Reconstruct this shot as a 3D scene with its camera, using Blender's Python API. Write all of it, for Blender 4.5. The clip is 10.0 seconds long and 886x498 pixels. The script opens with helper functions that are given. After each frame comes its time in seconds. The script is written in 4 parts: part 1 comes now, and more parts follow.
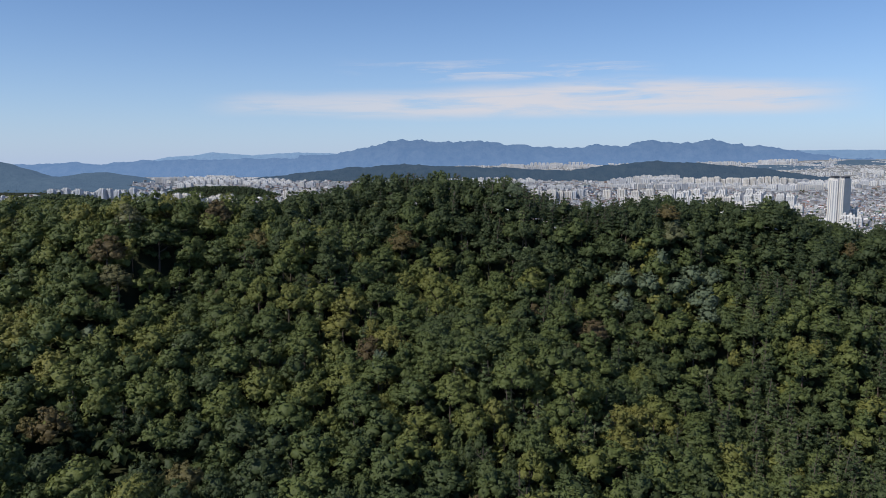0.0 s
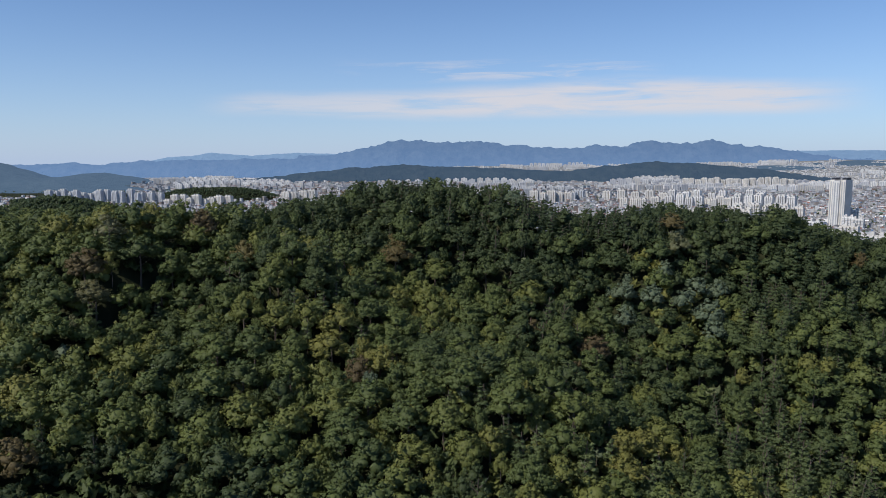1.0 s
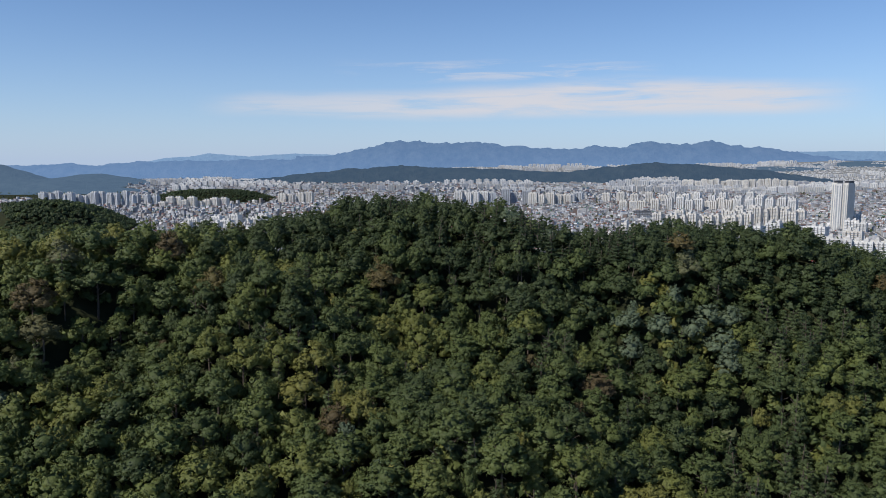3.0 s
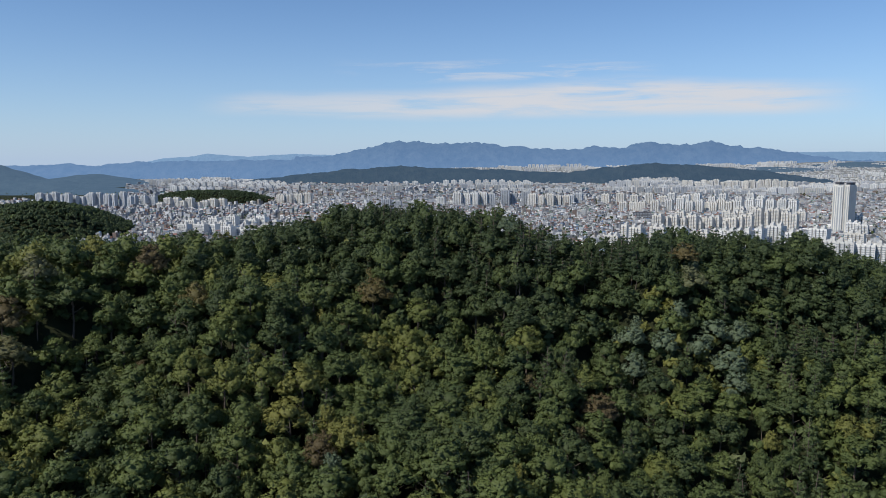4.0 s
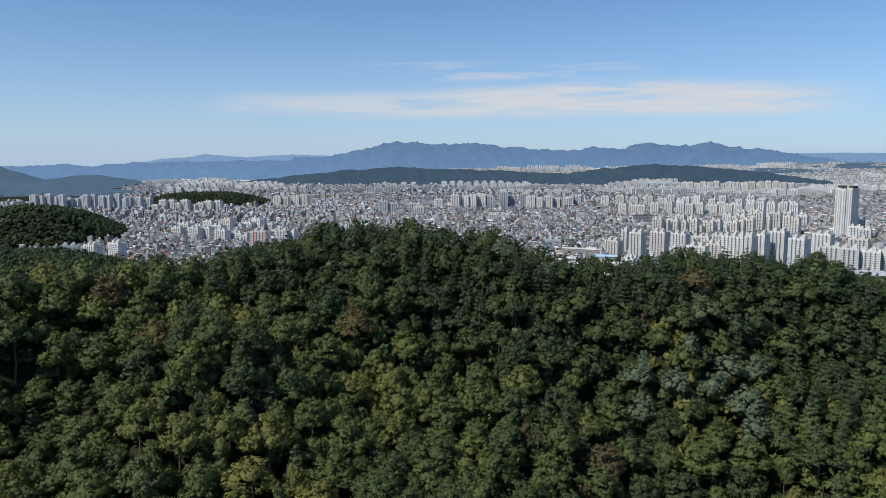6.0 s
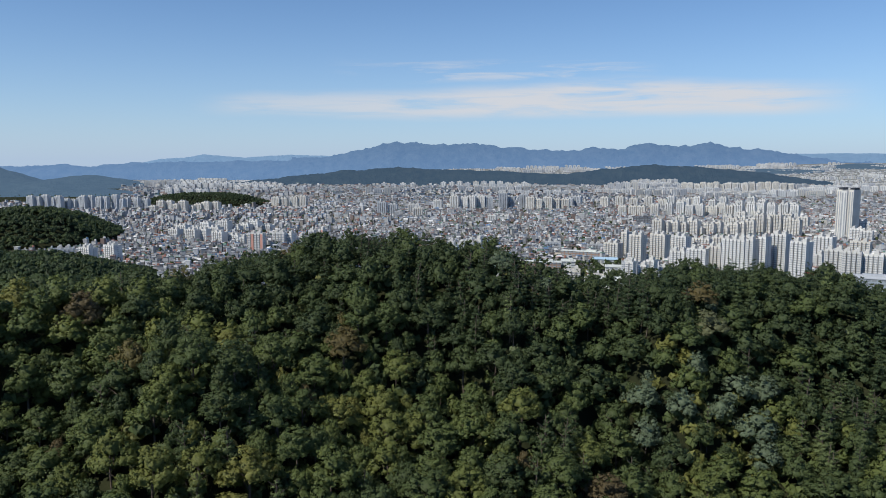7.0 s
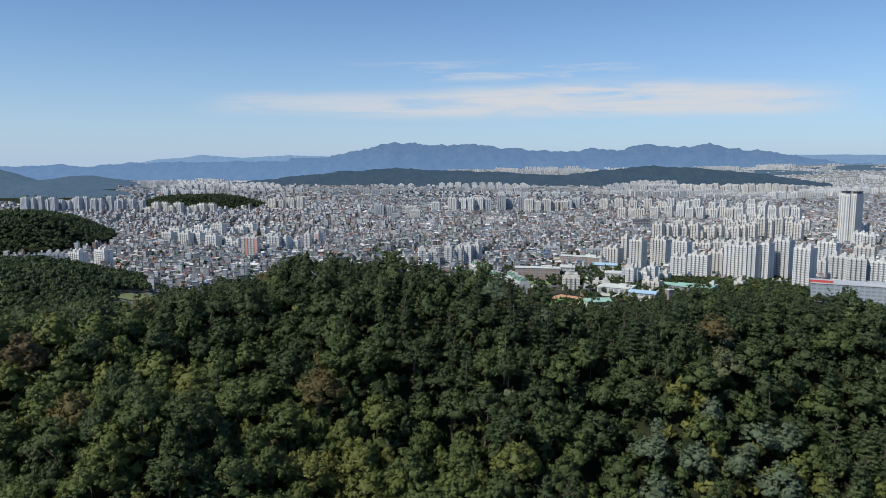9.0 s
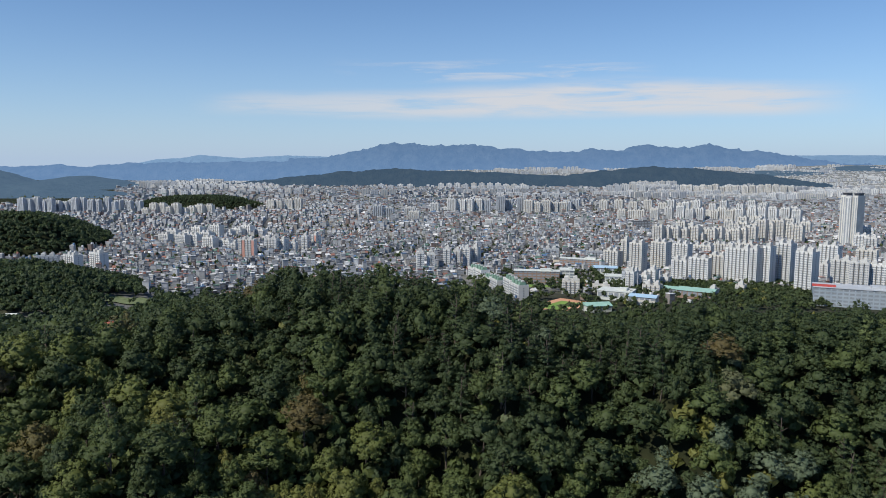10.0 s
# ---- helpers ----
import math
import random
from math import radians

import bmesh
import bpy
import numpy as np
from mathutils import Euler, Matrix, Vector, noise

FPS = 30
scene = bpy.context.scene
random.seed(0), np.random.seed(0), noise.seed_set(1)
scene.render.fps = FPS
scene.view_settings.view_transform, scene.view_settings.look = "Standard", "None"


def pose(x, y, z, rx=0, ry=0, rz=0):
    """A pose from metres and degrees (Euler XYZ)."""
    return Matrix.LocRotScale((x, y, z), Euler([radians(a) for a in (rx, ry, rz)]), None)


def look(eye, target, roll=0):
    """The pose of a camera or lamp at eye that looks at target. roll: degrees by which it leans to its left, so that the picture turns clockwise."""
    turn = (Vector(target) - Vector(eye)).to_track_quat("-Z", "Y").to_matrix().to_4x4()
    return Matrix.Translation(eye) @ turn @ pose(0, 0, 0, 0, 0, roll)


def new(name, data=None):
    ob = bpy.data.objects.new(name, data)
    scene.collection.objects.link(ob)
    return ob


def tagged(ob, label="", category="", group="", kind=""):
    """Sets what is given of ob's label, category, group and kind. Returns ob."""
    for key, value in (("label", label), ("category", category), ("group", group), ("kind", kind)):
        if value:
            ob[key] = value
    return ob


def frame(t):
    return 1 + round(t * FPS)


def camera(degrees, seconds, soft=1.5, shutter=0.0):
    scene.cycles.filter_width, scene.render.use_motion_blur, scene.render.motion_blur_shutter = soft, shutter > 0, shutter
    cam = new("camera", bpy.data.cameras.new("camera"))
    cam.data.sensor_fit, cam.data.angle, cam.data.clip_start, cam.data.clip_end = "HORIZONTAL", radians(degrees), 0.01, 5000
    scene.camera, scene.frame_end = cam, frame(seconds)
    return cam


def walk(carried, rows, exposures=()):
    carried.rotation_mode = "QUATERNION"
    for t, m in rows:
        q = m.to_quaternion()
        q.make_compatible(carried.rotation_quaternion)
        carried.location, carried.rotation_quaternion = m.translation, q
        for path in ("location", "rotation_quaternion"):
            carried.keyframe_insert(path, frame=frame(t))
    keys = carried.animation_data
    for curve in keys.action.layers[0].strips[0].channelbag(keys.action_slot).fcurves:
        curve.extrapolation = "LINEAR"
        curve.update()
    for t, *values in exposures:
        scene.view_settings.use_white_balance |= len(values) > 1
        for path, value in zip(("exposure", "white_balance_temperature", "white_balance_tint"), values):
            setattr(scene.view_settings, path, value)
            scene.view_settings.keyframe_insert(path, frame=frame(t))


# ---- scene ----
# ------------------------------------------------------------------ camera
cam = camera(62.0, 10.0, soft=0.9)
ROWS = [
    (0.0, 0.0, 0.0, 0.0, 0.0, -6.904, 0.0),
    (0.5, 0.606, 4.382, 1.073, -0.021, -6.901, -0.002),
    (1.0, 1.212, 8.761, 2.15, -0.041, -6.898, -0.005),
    (1.5, 1.819, 13.136, 3.231, -0.062, -6.895, -0.009),
    (2.0, 2.427, 17.508, 4.316, -0.083, -6.893, -0.014),
    (2.5, 3.035, 21.876, 5.405, -0.103, -6.891, -0.021),
    (4.0, 4.862, 34.961, 8.697, -0.165, -6.885, -0.047),
    (4.5, 5.471, 39.316, 9.803, -0.186, -6.884, -0.058),
    (5.0, 6.082, 43.668, 10.912, -0.206, -6.883, -0.07),
    (5.5, 6.693, 48.016, 12.026, -0.227, -6.882, -0.083),
    (7.0, 8.528, 61.041, 15.391, -0.288, -6.882, -0.129),
    (7.5, 9.141, 65.376, 16.52, -0.309, -6.882, -0.146),
    (8.0, 9.754, 69.708, 17.654, -0.329, -6.882, -0.165),
    (8.5, 10.368, 74.036, 18.792, -0.35, -6.883, -0.185),
    (9.0, 10.982, 78.361, 19.934, -0.37, -6.884, -0.206),
    (9.5, 11.597, 82.682, 21.08, -0.39, -6.886, -0.228),
    (10.0, 12.212, 87.0, 22.23, -0.411, -6.887, -0.252),
]
EYE = 118.0  # first eye above the city plain
walk(cam, [(t, pose(x, y, EYE + z, 90 + pitch, roll, yaw)) for t, x, y, z, yaw, pitch, roll in ROWS],
     exposures=[(0.0, 0.0, 6500.0, 11.0), (2.7, 0.0, 6500.0, 10.5), (4.2, 0.0, 6500.0, 7.0), (10.0, 0.0, 6500.0, 6.5)])

# ------------------------------------------------------------------ world and sun
SUN = Vector((-0.66, -0.42, 0.84)).normalized()
world = bpy.data.worlds.new("sky")
scene.world = world
world.use_nodes = True


def nodes_of(tree):
    tree.nodes.clear()
    return tree.nodes, tree.links


def node(tree, kind, values=(), **props):
    n = tree.nodes.new(kind)
    for key, value in props.items():
        setattr(n, key, value)
    for key, value in dict(values).items():
        n.inputs[key].default_value = value
    return n


def build_sky():
    tree = world.node_tree
    _, links = nodes_of(tree)
    sky = node(tree, "ShaderNodeTexSky", sky_type="NISHITA", sun_disc=False, sun_elevation=math.asin(SUN.z),
               sun_rotation=math.atan2(SUN.x, SUN.y), air_density=1.0, dust_density=0.1, ozone_density=4.0, altitude=1800.0)
    coord = node(tree, "ShaderNodeTexCoord")
    split = node(tree, "ShaderNodeSeparateXYZ")
    links.new(coord.outputs["Generated"], split.inputs[0])

    def math_node(op, a, b=None, c=None):
        n = node(tree, "ShaderNodeMath", operation=op)
        for i, v in enumerate((a, b, c)):
            if v is None:
                continue
            if isinstance(v, (int, float)):
                n.inputs[i].default_value = v
            else:
                links.new(v, n.inputs[i])
        return n.outputs[0]

    def ramp01(v, a, b):
        n = node(tree, "ShaderNodeMapRange", {1: a, 2: b, 3: 0.0, 4: 1.0}, interpolation_type="SMOOTHSTEP")
        links.new(v, n.inputs[0])
        return n.outputs[0]

    az = math_node("ARCTAN2", split.outputs[0], split.outputs[1])
    el = math_node("ARCSINE", split.outputs[2])
    # long flat streaks of thin cloud
    flat = node(tree, "ShaderNodeCombineXYZ")
    links.new(math_node("MULTIPLY", az, 7.0), flat.inputs[0])
    links.new(math_node("MULTIPLY", el, 75.0), flat.inputs[1])
    n1 = node(tree, "ShaderNodeTexNoise", {"Scale": 1.0, "Detail": 7.0, "Roughness": 0.62, "Distortion": 0.5})
    links.new(flat.outputs[0], n1.inputs["Vector"])
    wob = node(tree, "ShaderNodeTexNoise", {"Scale": 5.0, "Detail": 3.0})
    links.new(coord.outputs["Generated"], wob.inputs["Vector"])
    elw = math_node("ADD", el, math_node("MULTIPLY", math_node("SUBTRACT", wob.outputs["Fac"], 0.5), 0.012))
    # upper edge of the main bank climbs to the right up to its crest, then sinks
    crest = math_node("SUBTRACT", 0.110, math_node("MULTIPLY", math_node("ABSOLUTE", math_node("SUBTRACT", az, 0.23)), 0.050))
    top = ramp01(math_node("SUBTRACT", crest, elw), -0.003, 0.017)
    low = ramp01(elw, 0.050, 0.068)
    sides = math_node("MULTIPLY", ramp01(az, -0.33, -0.24), ramp01(math_node("MULTIPLY", az, -1.0), -0.54, -0.40))
    body = math_node("MULTIPLY", math_node("MULTIPLY", top, low), sides)
    body = math_node("MULTIPLY", body, math_node("MULTIPLY_ADD", ramp01(az, -0.30, 0.12), 0.42, 0.58))
    dens = math_node("MULTIPLY", body, ramp01(n1.outputs["Fac"], 0.22, 0.58))
    # faint wisps above it
    wisp = math_node("MULTIPLY", math_node("MULTIPLY", ramp01(elw, 0.100, 0.114), ramp01(math_node("MULTIPLY", elw, -1.0), -0.138, -0.118)),
                     math_node("MULTIPLY", ramp01(az, -0.16, 0.0), ramp01(math_node("MULTIPLY", az, -1.0), -0.30, -0.18)))
    wisp = math_node("MULTIPLY", wisp, ramp01(n1.outputs["Fac"], 0.46, 0.72))
    fac = math_node("MINIMUM", math_node("ADD", math_node("MULTIPLY", dens, 0.9), math_node("MULTIPLY", wisp, 0.8)), 1.0)
    tintn = node(tree, "ShaderNodeMix", data_type="RGBA", blend_type="MULTIPLY")
    tintn.inputs[0].default_value = 1.0
    links.new(sky.outputs[0], tintn.inputs[6])
    tintn.inputs[7].default_value = SKY_TINT
    # blue haze thickening towards the horizon, all the way round
    haze = node(tree, "ShaderNodeMix", data_type="RGBA")
    links.new(math_node("MULTIPLY", math_node("POWER", 2.718, math_node("MULTIPLY", math_node("MAXIMUM", el, 0.0), -11.0)), 0.95), haze.inputs[0])
    links.new(tintn.outputs[2], haze.inputs[6])
    haze.inputs[7].default_value = HAZE
    mix = node(tree, "ShaderNodeMix", data_type="RGBA")
    links.new(fac, mix.inputs[0])
    links.new(haze.outputs[2], mix.inputs[6])
    mix.inputs[7].default_value = CLOUD
    bg = node(tree, "ShaderNodeBackground", {"Strength": SKY_STRENGTH})
    links.new(mix.outputs[2], bg.inputs[0])
    out = node(tree, "ShaderNodeOutputWorld")
    links.new(bg.outputs[0], out.inputs[0])


SKY_STRENGTH = 0.112
SKY_TINT = (0.77, 0.92, 1.06, 1.0)
HAZE = (3.85, 4.8, 6.35, 1.0)
CLOUD = (6.0, 5.95, 6.35, 1.0)
build_sky()
sun = new("sun", bpy.data.lights.new("sun", "SUN"))
sun.data.energy, sun.data.angle, sun.data.color = 4.5, radians(0.5), (1.0, 0.95, 0.87)
sun.matrix_world = look((0, 0, 400), Vector((0, 0, 400)) - SUN)

# ------------------------------------------------------------------ materials


def material(name):
    m = bpy.data.materials.new(name)
    m.use_nodes = True
    tree = m.node_tree
    tree.nodes.clear()
    out = node(tree, "ShaderNodeOutputMaterial")
    return m, tree, out


def ramp(tree, fac, stops, interpolation="LINEAR"):
    n = node(tree, "ShaderNodeValToRGB")
    n.color_ramp.interpolation = interpolation
    while len(n.color_ramp.elements) < len(stops):
        n.color_ramp.elements.new(0.5)
    for e, (p, c) in zip(n.color_ramp.elements, stops):
        e.position, e.color = p, (*c, 1.0)
    tree.links.new(fac, n.inputs[0])
    return n.outputs[0]


def leaf_material(name, source, stops, rough=0.55):
    """source: 'object' takes the tree's tint from the object's colour, 'tint' from the mesh."""
    m, tree, out = material(name)
    L = tree.links
    if source == "object":
        info = node(tree, "ShaderNodeObjectInfo")
        sep = node(tree, "ShaderNodeSeparateColor")
        L.new(info.outputs["Color"], sep.inputs[0])
        tint = sep.outputs[0]
    else:
        tint = node(tree, "ShaderNodeAttribute", attribute_name="tint").outputs["Fac"]
    col = ramp(tree, tint, stops)
    geo = node(tree, "ShaderNodeNewGeometry")
    hsv = node(tree, "ShaderNodeHueSaturation")
    val = node(tree, "ShaderNodeMapRange", {1: 0.0, 2: 1.0, 3: 0.88, 4: 1.12})
    L.new(geo.outputs["Random Per Island"], val.inputs[0])
    grain = node(tree, "ShaderNodeTexNoise", {"Scale": 4.5, "Detail": 3.0, "Roughness": 0.75})
    L.new(geo.outputs["Position"], grain.inputs["Vector"])
    mott = node(tree, "ShaderNodeMapRange", {1: 0.32, 2: 0.68, 3: 0.72, 4: 1.28})
    L.new(grain.outputs["Fac"], mott.inputs[0])
    both = node(tree, "ShaderNodeMath", operation="MULTIPLY")
    L.new(val.outputs[0], both.inputs[0])
    L.new(mott.outputs[0], both.inputs[1])
    L.new(both.outputs[0], hsv.inputs["Value"])
    bump = node(tree, "ShaderNodeBump", {"Strength": 0.4, "Distance": 0.2})
    L.new(grain.outputs["Fac"], bump.inputs["Height"])
    L.new(col, hsv.inputs["Color"])
    bs = node(tree, "ShaderNodeBsdfPrincipled", {"Roughness": rough, "Specular IOR Level": 0.22})
    tr = node(tree, "ShaderNodeBsdfTranslucent")
    L.new(hsv.outputs[0], bs.inputs["Base Color"])
    L.new(hsv.outputs[0], tr.inputs["Color"])
    L.new(bump.outputs[0], bs.inputs["Normal"])
    mix = node(tree, "ShaderNodeMixShader", {0: 0.36})
    L.new(bs.outputs[0], mix.inputs[1])
    L.new(tr.outputs[0], mix.inputs[2])
    L.new(mix.outputs[0], out.inputs[0])
    return m


OAK = [(0.0, (0.060, 0.083, 0.035)), (0.25, (0.088, 0.116, 0.042)), (0.5, (0.119, 0.148, 0.047)), (0.7, (0.158, 0.174, 0.050)), (0.82, (0.186, 0.184, 0.052)),
       (0.87, (0.128, 0.164, 0.100)), (0.92, (0.124, 0.158, 0.096)), (0.95, (0.148, 0.122, 0.044)), (1.0, (0.112, 0.086, 0.045))]
PINE = [(0.0, (0.052, 0.076, 0.035)), (0.5, (0.103, 0.136, 0.055)), (1.0, (0.148, 0.182, 0.072))]
M_OAK_OB = leaf_material("broad_leaves", "object", OAK)
M_PINE_OB = leaf_material("pine_needles", "object", PINE)
M_OAK_ST = leaf_material("broad_leaves_woodland", "tint", OAK)
M_PINE_ST = leaf_material("pine_needles_woodland", "tint", PINE)


def plain_material(name, c0, c1, scale=1.0, rough=0.8, bump=0.0, detail=4.0, metallic=0.0, spread=0.0):
    """Two colours mixed by noise; spread varies the value from object to object."""
    m, tree, out = material(name)
    L = tree.links
    geo = node(tree, "ShaderNodeNewGeometry")
    nz = node(tree, "ShaderNodeTexNoise", {"Scale": scale, "Detail": detail, "Roughness": 0.6})
    L.new(geo.outputs["Position"], nz.inputs["Vector"])
    col = ramp(tree, nz.outputs["Fac"], [(0.3, c0), (0.7, c1)])
    if spread:
        info = node(tree, "ShaderNodeObjectInfo")
        mr = node(tree, "ShaderNodeMapRange", {1: 0.0, 2: 1.0, 3: 1 - spread, 4: 1 + spread * 0.4})
        L.new(info.outputs["Random"], mr.inputs[0])
        hsv = node(tree, "ShaderNodeHueSaturation")
        L.new(mr.outputs[0], hsv.inputs["Value"])
        L.new(col, hsv.inputs["Color"])
        col = hsv.outputs[0]
    bs = node(tree, "ShaderNodeBsdfPrincipled", {"Roughness": rough, "Metallic": metallic})
    L.new(col, bs.inputs["Base Color"])
    if bump:
        bp = node(tree, "ShaderNodeBump", {"Strength": bump, "Distance": 0.3})
        L.new(nz.outputs["Fac"], bp.inputs["Height"])
        L.new(bp.outputs[0], bs.inputs["Normal"])
    L.new(bs.outputs[0], out.inputs[0])
    return m


def island_material(name, stops, rough=0.8, by="island", grime=0.25):
    """Colour picked per loose piece (or per object) from a palette, with large stains."""
    m, tree, out = material(name)
    L = tree.links
    geo = node(tree, "ShaderNodeNewGeometry")
    if by == "island":
        rnd = geo.outputs["Random Per Island"]
    else:
        rnd = node(tree, "ShaderNodeObjectInfo").outputs["Random"]
    col = ramp(tree, rnd, stops, "CONSTANT")
    nz = node(tree, "ShaderNodeTexNoise", {"Scale": 0.35, "Detail": 5.0, "Roughness": 0.7})
    L.new(geo.outputs["Position"], nz.inputs["Vector"])
    mr = node(tree, "ShaderNodeMapRange", {1: 0.25, 2: 0.75, 3: 1 - grime, 4: 1 + grime * 0.4})
    L.new(nz.outputs["Fac"], mr.inputs[0])
    hsv = node(tree, "ShaderNodeHueSaturation")
    L.new(mr.outputs[0], hsv.inputs["Value"])
    L.new(col, hsv.inputs["Color"])
    bs = node(tree, "ShaderNodeBsdfPrincipled", {"Roughness": rough})
    L.new(hsv.outputs[0], bs.inputs["Base Color"])
    L.new(bs.outputs[0], out.inputs[0])
    return m


WALLS = [(0.0, (0.43, 0.435, 0.445)), (0.20, (0.31, 0.315, 0.325)), (0.38, (0.55, 0.555, 0.57)), (0.56, (0.25, 0.225, 0.21)), (0.68, (0.39, 0.40, 0.42)),
         (0.86, (0.22, 0.165, 0.145)), (0.92, (0.46, 0.44, 0.41))]
ROOFS = [(0.0, (0.26, 0.262, 0.275)), (0.17, (0.44, 0.438, 0.435)), (0.33, (0.12, 0.122, 0.135)), (0.52, (0.70, 0.69, 0.68)), (0.70, (0.11, 0.195, 0.155)),
         (0.76, (0.26, 0.125, 0.095)), (0.82, (0.12, 0.205, 0.34)), (0.86, (0.20, 0.18, 0.16)), (0.94, (0.34, 0.16, 0.12))]
M_HWALL = island_material("house_plaster", WALLS)
M_HROOF = island_material("house_roofing", ROOFS)
M_HWALL_OB = island_material("house_plaster_single", WALLS, by="object")
M_HROOF_OB = island_material("house_roofing_single", ROOFS, by="object")
M_WHITE = plain_material("white_apartment_paint", (0.60, 0.59, 0.57), (0.70, 0.69, 0.67), 0.08, 0.75, spread=0.16)
M_CREAM = plain_material("cream_apartment_paint", (0.57, 0.54, 0.49), (0.66, 0.63, 0.58), 0.08, 0.75, spread=0.16)
M_GREY = plain_material("grey_apartment_paint", (0.40, 0.42, 0.45), (0.50, 0.52, 0.55), 0.08, 0.75, spread=0.16)
M_ACCENT = plain_material("coral_paint", (0.50, 0.25, 0.20), (0.56, 0.31, 0.26), 0.1, 0.75)
M_GLASS = plain_material("window_glass", (0.22, 0.24, 0.27), (0.32, 0.345, 0.37), 0.2, 0.25)
M_ROOFBOX = plain_material("concrete_roof", (0.46, 0.45, 0.43), (0.58, 0.57, 0.55), 0.15, 0.85)
M_DARKCAP = plain_material("dark_roof_cladding", (0.07, 0.07, 0.08), (0.11, 0.11, 0.12), 0.3, 0.6)
M_FARAPT = island_material("far_apartment_paint", [(0.0, (0.58, 0.58, 0.58)), (0.35, (0.50, 0.48, 0.45)), (0.6, (0.64, 0.63, 0.62)), (0.8, (0.44, 0.45, 0.48))])
M_BARK = plain_material("bark", (0.06, 0.045, 0.035), (0.13, 0.10, 0.08), 3.0, 0.9, 0.5)

# ------------------------------------------------------------------ lie of the land
CREST_X = [-230, -200, -170, -150, -125, -100, -80, -60, -40, -25, -8, 12, 24, 36, 48, 60, 85, 100, 115, 130, 150, 175, 200]
CREST_Y = [279, 265, 249, 231, 217, 209, 201, 229, 263, 270, 259, 261, 249, 251, 253, 242, 260, 260, 253, 275, 270, 261, 254]
CREST_Z = [104.1, 103.8, 103.4, 102.9, 103.4, 103.7, 106.4, 103.3, 106.2, 110.2, 111.2, 109.8, 108.9, 104.2, 101.0, 103.3, 103.2, 102.3, 102.5, 98.5, 90.9, 93.0, 93.6]
# broad swells of the front slope: place and height
SWELLS = ((-75, 155, 0.77), (-40, 195, 16.45), (-15, 165, 3.48), (15, 155, 13.06), (60, 190, 3.21), (95, 200, 14.24), (-75, 190, -17.21), (25, 195, 11.51))


def smooth(v, a, b):
    s = np.clip((v - a) / (b - a), 0, 1)
    return s * s * (3 - 2 * s)


def blob(x, y, cx, cy, sx, sy):
    return np.exp(-((x - cx) / sx) ** 2 - ((y - cy) / sy) ** 2)


def mound(x, y, cx, cy, sx, sy):
    """A rounded hill with a clear foot."""
    return np.exp(-(((x - cx) / sx) ** 2 + ((y - cy) / sy) ** 2) ** 2)


def canopy(x, y):
    """Height of the tree tops over the near wooded hill."""
    x, y = np.asarray(x, float), np.asarray(y, float)
    yc, zc = np.interp(x, CREST_X, CREST_Y), np.interp(x, CREST_X, CREST_Z)
    u, v = np.clip(x, -125, 165) / 100, (np.clip(y, 95, 300) - 220) / 100
    front = (78.72 + 18.54 * v - 6.9 * v ** 2 - 10.19 * v ** 3 + u * (-27.2 - 0.07 * v + 3.82 * v ** 2 - 3.14 * v ** 3)
             + u ** 2 * (9.6 + 6.41 * v - 2.37 * v ** 2) + u ** 3 * (11.63 + 1.46 * v) - 3.73 * u ** 4)
    for cx, cy, rise in SWELLS:
        front = front + rise * blob(x, y, cx, cy, 25, 22)
    front += np.minimum(y - 95, 0) * 0.30
    d = yc - y
    near_crest = zc - 0.0035 * np.maximum(d, 0) ** 1.6
    k = smooth(d, 2, 60)
    hill = near_crest * (1 - k) + np.minimum(front, zc - 0.5) * k
    hill = hill + 5 * blob(x, y, -15, 221, 17, 13) - 5 * blob(x, y, -57, 120, 20, 8)
    back = np.maximum(-d, 0)
    return hill - np.minimum(0.0022 * back ** 2, 0.40 * back - 18.2 + 0.0) * (back > 0) * (back > 90) - 0.0022 * back ** 2 * (back <= 90)


def land(x, y):
    """Height of the bare ground."""
    x, y = np.asarray(x, float), np.asarray(y, float)
    main = canopy(x, y) - 8.7
    hills = 45 * mound(x, y, -640, 1200, 125, 150) + 24 * mound(x, y, -440, 810, 110, 105) + 16 * mound(x, y, -565, 1115, 62, 60)
    hills = hills + 33 * mound(x, y, -640, 2110, 165, 90)
    far = (12 + 78 * smooth(x, -1000, 300) + 30 * smooth(x, 1200, 2500)) * smooth(y, 3850, 4650)
    base = np.log1p(np.exp(np.clip(main / 6, -30, 30))) * 6
    return np.maximum(base, 0) + hills + far


# ------------------------------------------------------------------ mesh helpers
def mesh_from(name, verts, faces, mats=(), smooth_shade=False):
    """verts (n, 3) and faces (m, 4); -1 in a face's last place marks a triangle."""
    verts, faces = np.asarray(verts, np.float32), np.asarray(faces, np.int32)
    me = bpy.data.meshes.new(name)
    me.vertices.add(len(verts))
    me.vertices.foreach_set("co", verts.ravel())
    used = faces.ravel() >= 0
    count = (faces >= 0).sum(1)
    me.loops.add(int(used.sum()))
    me.loops.foreach_set("vertex_index", faces.ravel()[used])
    me.polygons.add(len(faces))
    me.polygons.foreach_set("loop_start", np.concatenate([[0], np.cumsum(count)[:-1]]).astype(np.int32))
    me.polygons.foreach_set("use_smooth", np.full(len(faces), smooth_shade))
    for m in mats:
        me.materials.append(m)
    me.update(calc_edges=True)
    me.validate()
    return me


def shift(faces, k):
    return np.where(faces >= 0, faces + k, -1)


def part_mesh(name, me, parent, label=""):
    ob = new(name, me)
    ob.parent = parent
    if label:
        tagged(ob, label)
    return ob


